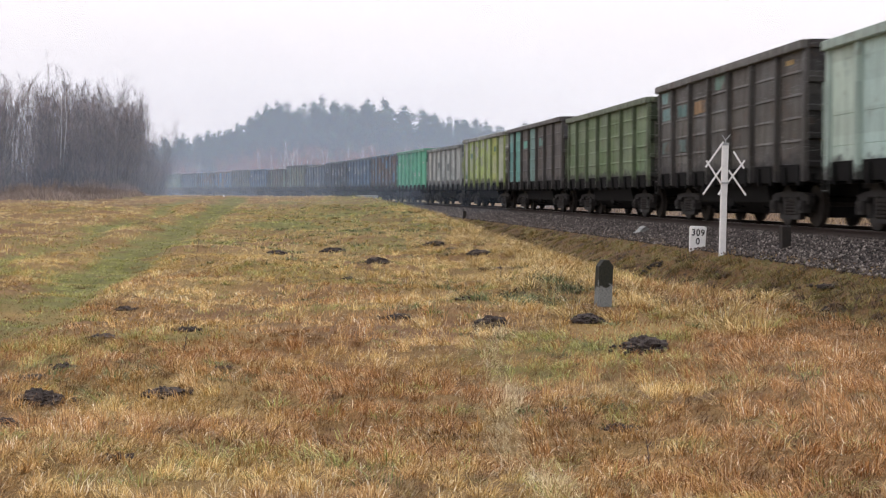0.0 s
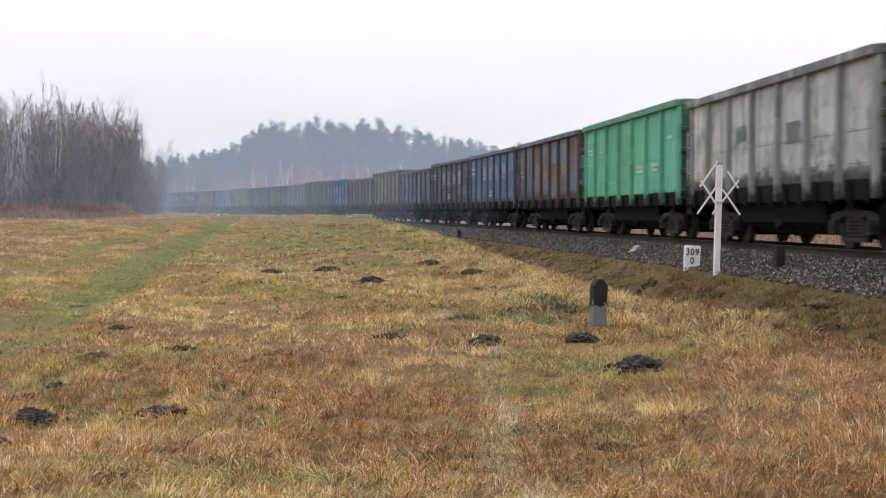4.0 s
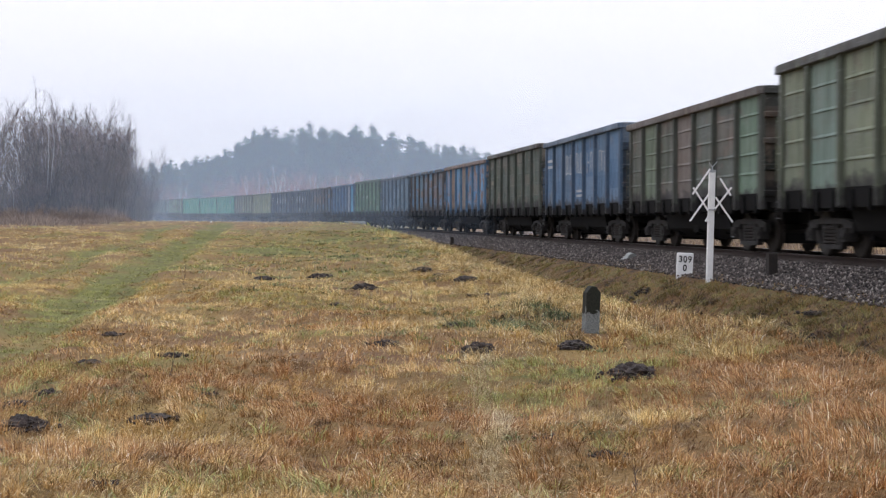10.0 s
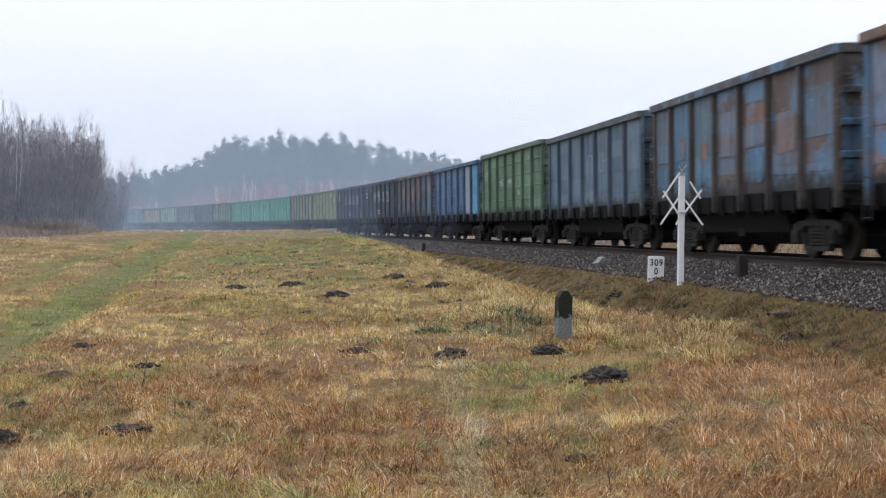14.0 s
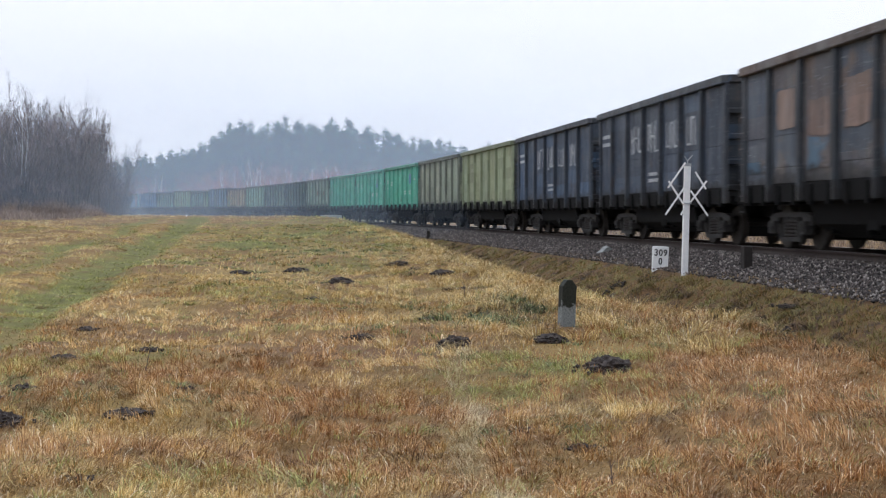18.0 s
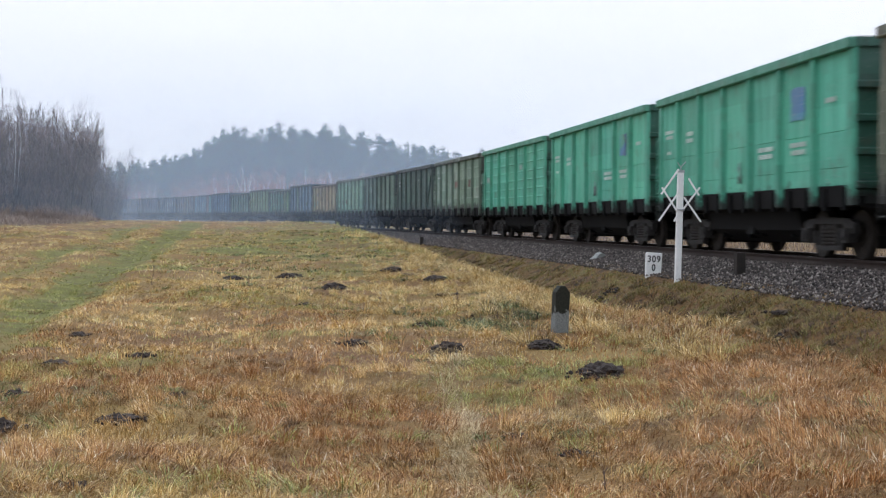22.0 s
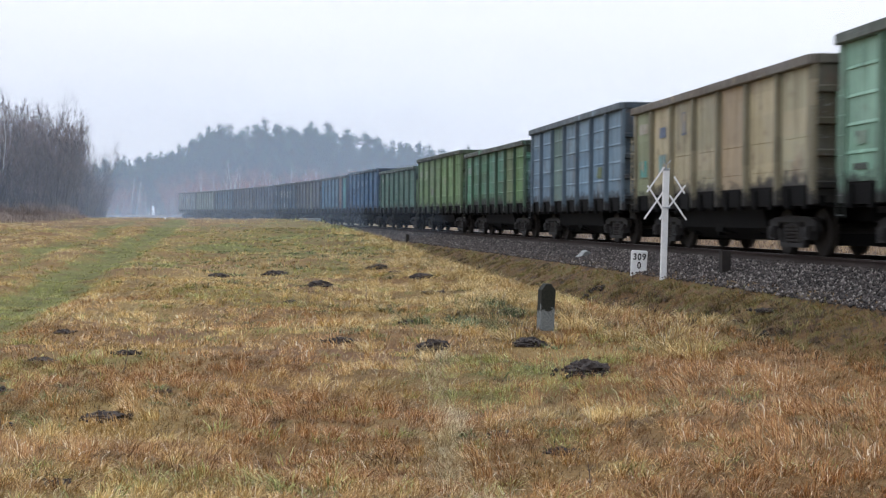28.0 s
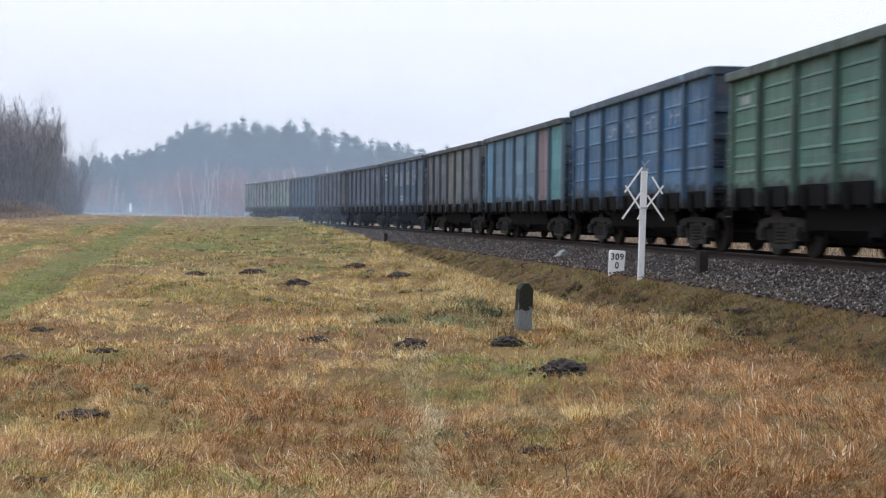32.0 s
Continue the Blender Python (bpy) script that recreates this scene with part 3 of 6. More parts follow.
def make_panel(style, top, side):
    """One bay of the side, x over the bay, outside towards +y*side."""
    bm = bmesh.new()
    w, z0, z1 = BAY / 2 - 0.05, 1.39, top - 0.16
    n = {"seam": 0, "ridge": 4, "comb": 6, "brace": 0}[style]
    lines = [(z0, 0)]
    if n:
        for i in range(1, n + 1):
            z = z0 + (z1 - z0) * i / (n + 1)
            lines += [(z - 0.018, 0), (z - 0.012, 0.03), (z + 0.006, 0.028), (z + 0.05, 0)]
    else:
        zs = z0 + (z1 - z0) * 0.40
        lines += [(zs - 0.012, 0), (zs - 0.008, -0.014), (zs + 0.008, -0.014), (zs + 0.012, 0)]
        zs = z0 + (z1 - z0) * 0.13
        lines += [(zs - 0.012, 0), (zs - 0.008, -0.012), (zs + 0.008, -0.012), (zs + 0.012, 0)]
    lines = sorted(lines + [(z1, 0)])
    m = 4
    grid = []
    for z, out in lines:
        row = []
        for i in range(m + 1):
            x = -w + 2 * w * i / m
            fade = 1.0 if 0 < i < m else 0.0
            dent = 0.012 * math.sin(3.1 * x + 2.3 * z) * fade
            row.append(bm.verts.new((x, side * (1.455 + out * (0.35 if i in (0, m) else 1.0) + dent), z)))
        grid.append(row)
    for a, b in zip(grid, grid[1:]):
        for i in range(m):
            bm.faces.new((a[i], a[i + 1], b[i + 1], b[i]) if side < 0 else (a[i], b[i], b[i + 1], a[i + 1]))
    box(bm, -w, w, *sorted((side * 1.40, side * 1.43)), z0, z1)
    return mesh_of("side_panel", bm, M_PAINT)


def make_rib(top, side, half=False):
    bm = bmesh.new()
    w = 0.095
    y0, y1 = 1.43, 1.565
    if half:
        # flat corner post
        w, y1 = 0.15, 1.515
    prism(bm, [(-w, side * y0), (-w * 0.7, side * y1), (w * 0.7, side * y1), (w, side * y0)], 2, 1.02, top - 0.15)
    return mesh_of("rib", bm, M_PAINT)


def make_rail(top, side):
    bm = bmesh.new()
    a, b = sorted((side * 1.38, side * 1.605))
    box(bm, -LENGTH / 2, LENGTH / 2, a, b, top - 0.20, top)
    soften(bm, 0.02)
    return mesh_of("top_rail", bm, M_PAINT)


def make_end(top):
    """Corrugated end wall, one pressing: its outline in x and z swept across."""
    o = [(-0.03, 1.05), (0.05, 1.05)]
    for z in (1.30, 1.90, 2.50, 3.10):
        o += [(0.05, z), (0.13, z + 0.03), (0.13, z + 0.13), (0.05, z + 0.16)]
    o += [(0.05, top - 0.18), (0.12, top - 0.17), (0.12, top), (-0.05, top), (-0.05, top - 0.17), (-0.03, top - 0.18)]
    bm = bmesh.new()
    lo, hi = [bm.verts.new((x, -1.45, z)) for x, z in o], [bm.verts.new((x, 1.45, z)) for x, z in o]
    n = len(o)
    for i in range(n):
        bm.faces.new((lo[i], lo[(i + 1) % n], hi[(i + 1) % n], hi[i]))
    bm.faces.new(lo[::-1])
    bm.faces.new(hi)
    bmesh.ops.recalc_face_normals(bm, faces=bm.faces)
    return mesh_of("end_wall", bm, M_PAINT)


def make_hatch(side):
    """Dark drop door under a bay, with its hinge brackets."""
    bm = bmesh.new()
    w = BAY / 2 - 0.11
    prism(bm, [(side * 1.40, 1.40), (side * 1.455, 1.38), (side * 1.43, 1.00), (side * 1.37, 1.00)], 0, -w, w)
    for x in (-w * 0.55, w * 0.55):
        box(bm, x - 0.06, x + 0.06, *sorted((side * 1.38, side * 1.50)), 0.93, 1.34)
    return mesh_of("hatch", bm, M_GRIME_SHADE)


def make_block(name, x0, x1, y0, y1, z0, z1):
    bm = bmesh.new()
    box(bm, x0, x1, y0, y1, z0, z1)
    return mesh_of(name, bm, M_GRIME_SHADE)


def make_gear():
    bm = bmesh.new()
    # solid dark block filling the shaded space around the gear between the bogies
    prism(bm, [(-1.2, 1.0), (1.2, 1.0), (1.1, 0.55), (0.6, 0.28), (-0.6, 0.28), (-1.1, 0.55)], 0, -2.95, 2.95)
    return mesh_of("hopper_gear", bm, M_GRIME_SHADE)


def make_bogie():
    bm = bmesh.new()
    box(bm, -0.22, 0.22, -1.1, 1.1, 0.46, 0.68)
    soften(bm, 0.03)
    return mesh_of("bolster", bm, M_BOGIE)


def make_sideframe(side):
    """Cast side frame with its two windows and square axle boxes."""
    bm = bmesh.new()
    y0, y1 = sorted((side * 0.97, side * 1.11))
    prism(bm, [(-1.22, 0.50), (-1.22, 0.70), (-0.95, 0.77), (-0.45, 0.80), (0.45, 0.80), (0.95, 0.77), (1.22, 0.70), (1.22, 0.50), (0.76, 0.54), (0.66, 0.68), (-0.66, 0.68), (-0.76, 0.54)], 1, y0, y1)
    prism(bm, [(-0.76, 0.54), (-0.66, 0.55), (-0.52, 0.26), (0.52, 0.26), (0.66, 0.55), (0.76, 0.54), (0.64, 0.17), (-0.64, 0.17)], 1, y0, y1)
    for s in (-1, 1):
        prism(bm, [(s * 0.42, 0.69), (s * 0.30, 0.69), (s * 0.30, 0.25), (s * 0.42, 0.25)], 1, y0 + 0.005, y1 - 0.005)
        a, b = sorted((side * 0.98, side * 1.20))
        box(bm, s * 0.925 - 0.16, s * 0.925 + 0.16, a, b, 0.33, 0.60)
        rod(bm, (s * 0.925, side * 1.19, 0.475), (s * 0.925, side * 1.23, 0.475), 0.11, 0.10, 10)
    return mesh_of("side_frame", bm, M_BOGIE)


def make_spring():
    """One coil spring: a ringed profile turned about z."""
    bm = bmesh.new()
    prof = []
    for k in range(5):
        prof += [(0.062, 0.265 + 0.072 * k), (0.086, 0.285 + 0.072 * k), (0.086, 0.305 + 0.072 * k)]
    prof.append((0.062, 0.63))
    rings = [[bm.verts.new((r0 * math.cos(a * math.pi / 4), r0 * math.sin(a * math.pi / 4), z)) for a in range(8)] for r0, z in prof]
    for a, b in zip(rings, rings[1:]):
        for i in range(8):
            bm.faces.new((a[i], a[(i + 1) % 8], b[(i + 1) % 8], b[i]))
    bm.faces.new(rings[0][::-1])
    bm.faces.new(rings[-1])
    return mesh_of("spring", bm, M_WHEEL)


def make_wheelset():
    """Two wheels on their axle, spinning about y."""
    bm = bmesh.new()
    rod(bm, (0, -1.02, 0), (0, 1.02, 0), 0.08, n=8)
    for s in (-1, 1):
        rod(bm, (0, s * 0.74, 0), (0, s * 0.84, 0), 0.475, 0.47, 22)
        rod(bm, (0, s * 0.71, 0), (0, s * 0.74, 0), 0.50, 0.50, 22)
        rod(bm, (0, s * 0.84, 0), (0, s * 0.88, 0), 0.15, 0.13, 10)
        for k in range(3):
            a = k * 2.094
            rod(bm, (0.28 * math.cos(a), s * 0.835, 0.28 * math.sin(a)), (0.28 * math.cos(a), s * 0.846, 0.28 * math.sin(a)), 0.05, n=6)
    return mesh_of("wheelset", bm, M_WHEEL)


def make_coupler():
    bm = bmesh.new()
    box(bm, 0, 0.42, -0.09, 0.09, 0.95, 1.12)
    box(bm, 0.40, 0.60, -0.17, 0.15, 0.90, 1.17)
    soften(bm, 0.02)
    box(bm, -0.05, 0.02, -0.2, 0.2, 0.86, 1.2)
    return mesh_of("coupler", bm, M_BOGIE)


def make_brake():
    """Brake cylinder, air tank, levers and rods slung under the floor."""
    bm = bmesh.new()
    rod(bm, (-1.9, -0.85, 0.60), (-1.2, -0.85, 0.60), 0.17, n=12)
    rod(bm, (0.7, -0.80, 0.62), (1.6, -0.80, 0.62), 0.15, n=12)
    rod(bm, (-3.0, -0.55, 0.42), (3.0, -0.55, 0.42), 0.025, n=6)
    rod(bm, (-3.0, 0.5, 0.40), (3.0, 0.5, 0.40), 0.025, n=6)
    for x in (-2.4, -0.6, 0.3, 2.1):
        box(bm, x - 0.04, x + 0.04, -0.98, 0.9, 0.36 + 0.05 * (x > 0), 0.74)
    box(bm, -0.35, 0.15, -1.12, -0.75, 0.45, 0.74)
    return mesh_of("brake_gear", bm, M_GRIME_SHADE)


def make_ladder(side):
    bm = bmesh.new()
    for x in (-0.16, 0.16):
        rod(bm, (x, side * 1.64, 0.75), (x, side * 1.64, 3.0), 0.016, n=5)
    for k in range(7):
        z = 0.8 + 0.35 * k
        rod(bm, (-0.16, side * 1.64, z), (0.16, side * 1.64, z), 0.013, n=5)
    return mesh_of("ladder", bm, M_PAINT)


def make_load():
    bm = bmesh.new()
    box(bm, -LENGTH / 2 + 0.05, LENGTH / 2 - 0.05, -1.39, 1.39, 1.18, 1.24)
    return mesh_of("floor_plate", bm, M_LOAD)


def make_brace(top, side):
    bm = bmesh.new()
    w, lo, hi = BAY / 2 - 0.1, 1.48, top - 0.22
    p, q = Vector((-w, side * 1.49, lo)), Vector((w, side * 1.49, hi))
    rod(bm, p, q, 0.06, n=4)
    return mesh_of("brace", bm, M_PAINT)


SHARED = {}


def shared(key, make, *args):
    if key not in SHARED:
        SHARED[key] = make(*args)
    return SHARED[key]


def hue(c, k=1.0, warm=0.0):
    return (min(c[0] * k * (1 + warm), 1), min(c[1] * k, 1), min(c[2] * k * (1 - warm), 1), 1.0)


def make_mark(w, h, seed, z0, out, bars):
    """Worn paint on the near side: dashes for a line of writing, upright bars for large letters, else a ragged patch."""
    r = random.Random(seed)
    bm = bmesh.new()

    def flake(pts):
        lo, hi = [bm.verts.new((x, -out, z0 + z)) for x, z in pts], [bm.verts.new((x, -out - 0.005, z0 + z)) for x, z in pts]
        n = len(pts)
        for i in range(n):
            bm.faces.new((lo[i], hi[i], hi[(i + 1) % n], lo[(i + 1) % n]))
        bm.faces.new(lo)
        bm.faces.new(hi[::-1])

    if h < 0.16:
        x = -w / 2
        while x < w / 2 - 0.03:
            d = r.uniform(0.04, 0.11)
            flake([(x, -h * 0.4), (x + d, -h * 0.4), (x + d, h * 0.4), (x, h * 0.4)])
            x += d + r.uniform(0.015, 0.04)
    elif bars:
        x = -w / 2
        while x < w / 2 - 0.08:
            # one broad letter: two uprights and a cross bar, all chipped
            d, k = r.uniform(0.26, 0.4), r.uniform(0.04, 0.07)
            a, b = -h * r.uniform(0.4, 0.5), h * r.uniform(0.38, 0.5)
            flake([(x, a), (x + k, a + r.uniform(-0.03, 0.03)), (x + k, b), (x, b - r.uniform(0, 0.04))])
            if r.random() < 0.8:
                flake([(x + d - k, a + r.uniform(0, 0.2)), (x + d, a), (x + d, b - r.uniform(0, 0.2)), (x + d - k, b)])
            m = r.choice((a, (a + b) / 2, b - k))
            flake([(x + k + 0.004, m), (x + d - k - 0.004, m + r.uniform(-0.02, 0.02)), (x + d - k - 0.004, m + k), (x + k + 0.004, m + k)])
            x += d + r.uniform(0.06, 0.12)
    else:
        pts = []
        for k in range(16):
            a = 2 * math.pi * k / 16
            m = max(abs(math.cos(a)), abs(math.sin(a)))
            q = r.uniform(0.84, 1.0) / m
            pts.append((math.cos(a) * q * w / 2, math.sin(a) * q * h / 2))
        flake(pts)
    return mesh_of("marking", bm, M_PAINT)


def worn(c):
    """Chalked paint: a little greyer than fresh."""
    g = 0.3 * c[0] + 0.55 * c[1] + 0.15 * c[2]
    return tuple(1.1 * (v + (g - v) * 0.12) for v in c)


def make_wagon(spec):
    name, style, tall, base, patch, amount, rail, panels, marks = spec
    top = (3.84, 4.03, 4.14)[tall + 1]
    base, patch, rail = worn(srgb(base)), worn(srgb(patch)), worn(srgb(rail))
    w = empty("freight_wagon", Matrix(), name, "freight wagon", "wagons of the train")

    def put(nm, me, x=0.0, y=0.0, z=0.0, parent=w, turn=0.0, colour=None, amt=None, label=""):
        ob = new(nm, me)
        ob.parent = parent
        ob.matrix_basis = pose(x, y, z, 0, 0, turn)
        if colour:
            ob.color = colour
            ob["patch_colour"] = [float(v) for v in patch]
            ob["patch_amount"] = float(amount if amt is None else amt)
        return tagged(ob, label) if label else ob

    rnd = random.Random(hash_of(name))
    put("centre_sill", shared("sill", make_block, "centre_sill", -6.25, 6.25, -0.28, 0.28, 0.70, 1.12))
    put("hopper_gear", shared("gear", make_gear))
    for y in (-1.32, 1.32):
        put("side_sill", shared("edge", make_block, "side_sill", -LENGTH / 2, LENGTH / 2, -0.06, 0.06, 1.0, 1.18), 0, y)
    for i in range(PANELS + 1):
        x = max(min(-LENGTH / 2 + i * BAY, LENGTH / 2 - 0.1), -LENGTH / 2 + 0.1)
        put("crossbeam", shared("beam", make_block, "crossbeam", -0.08, 0.08, -1.25, 1.25, 0.97, 1.16), x)
    put("floor_plate", shared("load", make_load))
    put("brake_gear", shared("brake", make_brake))
    for side in (-1, 1):
        for i in range(PANELS):
            x = -LENGTH / 2 + BAY * (i + 0.5)
            c = hue(base, rnd.uniform(0.88, 1.1), rnd.uniform(-0.05, 0.05))
            amt = amount
            if side < 0 and i in panels:
                c = hue(srgb(panels[i]), 1.0)
                amt = amount * 0.6
            st = "seam" if style == "brace" else style
            put("side_panel", shared(("panel", st, top, side), make_panel, st, top, side), x, colour=c, amt=amt)
            put("hatch", shared(("hatch", side), make_hatch, side), x)
        for i in range(PANELS + 1):
            x = -LENGTH / 2 + BAY * i
            post = i in (0, PANELS)
            x = max(min(x, LENGTH / 2 - 0.14), -LENGTH / 2 + 0.14)
            put("corner_post" if post else "rib", shared(("rib", top, side, post), make_rib, top, side, post), x, colour=hue(base, 0.8 if amount <= 0.2 else 0.43), amt=0.1)
        put("top_rail", shared(("rail", top, side), make_rail, top, side), colour=hue(rail, 0.8 if amount <= 0.2 else 0.5))
        if style == "brace":
            put("brace", shared(("brace", top, side), make_brace, top, side), LENGTH / 2 - BAY * 0.5, colour=hue(base, 0.75))
    # shade of the gaps between wagons is put into the end walls' colour
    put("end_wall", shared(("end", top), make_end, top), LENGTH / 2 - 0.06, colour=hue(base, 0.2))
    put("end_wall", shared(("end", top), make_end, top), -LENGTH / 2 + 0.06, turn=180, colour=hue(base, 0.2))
    put("coupler", shared("coupler", make_coupler), LENGTH / 2 + 0.0)
    put("coupler", shared("coupler", make_coupler), -LENGTH / 2 - 0.0, turn=180)
    put("ladder", shared(("ladder", -1), make_ladder, -1), -LENGTH / 2 + 0.45, colour=hue(base, 0.7))
    put("ladder", shared(("ladder", 1), make_ladder, 1), LENGTH / 2 - 0.45, colour=hue(base, 0.7))
    for x in (-4.325, 4.325):
        b = put("bogie", shared("bogie", make_bogie), x)
        for side in (-1, 1):
            put("side_frame", shared(("frame", side), make_sideframe, side), parent=b)
            for sx in (-0.19, 0.0, 0.19):
                put("spring", shared("spring", make_spring), sx, side * 1.06, parent=b)
        # one solid dark block stands in for the brake beams and rigging
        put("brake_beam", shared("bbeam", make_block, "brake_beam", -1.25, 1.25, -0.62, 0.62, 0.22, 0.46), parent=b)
        for k in (-0.925, 0.925):
            put("wheelset", shared("wheels", make_wheelset), k, 0, 0.475, parent=b)
    cell = (top - 1.55) / {"ridge": 5, "comb": 7}.get(style, 1)
    for x, z, ww, hh, c, *bars in marks:
        if cell < 1:
            z = 1.30 + cell * (max(math.floor((z - 1.30) / cell), 0) + 0.5)
            hh = min(hh, cell * 0.72) if hh < 0.3 or bars else cell * 0.74
        bar = put("marking", make_mark(ww, hh, rnd.randrange(9999), z + 0.1, 1.469, bars), -LENGTH / 2 + BAY * x, 0, 0, colour=hue(srgb(c), 0.95 if bars or hh < 0.16 else 0.8), amt=0.12 if bars or hh < 0.16 else 0.42)
        bar["label"] = "faded paint marking"
    return w


def hash_of(text):
    v = 7
    for ch in text:
        v = (v * 31 + ord(ch)) % 1000003
    return v


# label, style, tall, colour, second coat, its share, top rail, single bays (rear first), markings (bay, height, width, height, colour)
LETTERS = [(0.5, 3.15, 1.0, 0.14, "c8ccd0"), (0.5, 2.9, 1.0, 0.14, "c8ccd0"), (2.5, 2.85, 1.1, 0.85, "c6cacf", "bars"), (3.5, 2.85, 1.1, 0.9, "ccd0d4", "bars"), (4.5, 2.8, 1.0, 0.8, "c2c6cb", "bars"), (5.5, 2.8, 0.9, 0.85, "c6cacf", "bars"), (3.5, 1.8, 0.9, 0.12, "c0c4c8"), (3.5, 1.62, 0.9, 0.12, "c0c4c8")]
SMALL = [(0.5, 3.0, 0.8, 0.11, "c6dcd2"), (0.5, 2.86, 0.6, 0.11, "c6dcd2"), (0.5, 2.45, 0.4, 0.10, "c6dcd2"), (1.5, 2.85, 0.6, 0.13, "bcd6ca"), (1.5, 2.68, 0.6, 0.13, "bcd6ca"), (4.5, 2.15, 0.9, 0.12, "c6dcd2"), (4.5, 2.0, 0.8, 0.12, "c6dcd2"), (5.5, 2.15, 0.8, 0.12, "c2d8ce"), (5.5, 2.0, 0.7, 0.12, "c2d8ce"), (6.4, 2.9, 0.5, 0.12, "c2d8ce")]
BLUEMARK = SMALL + [(5.5, 2.95, 0.8, 0.7, "5a98cc"), (3.6, 1.72, 0.3, 0.5, "5f7a78")]
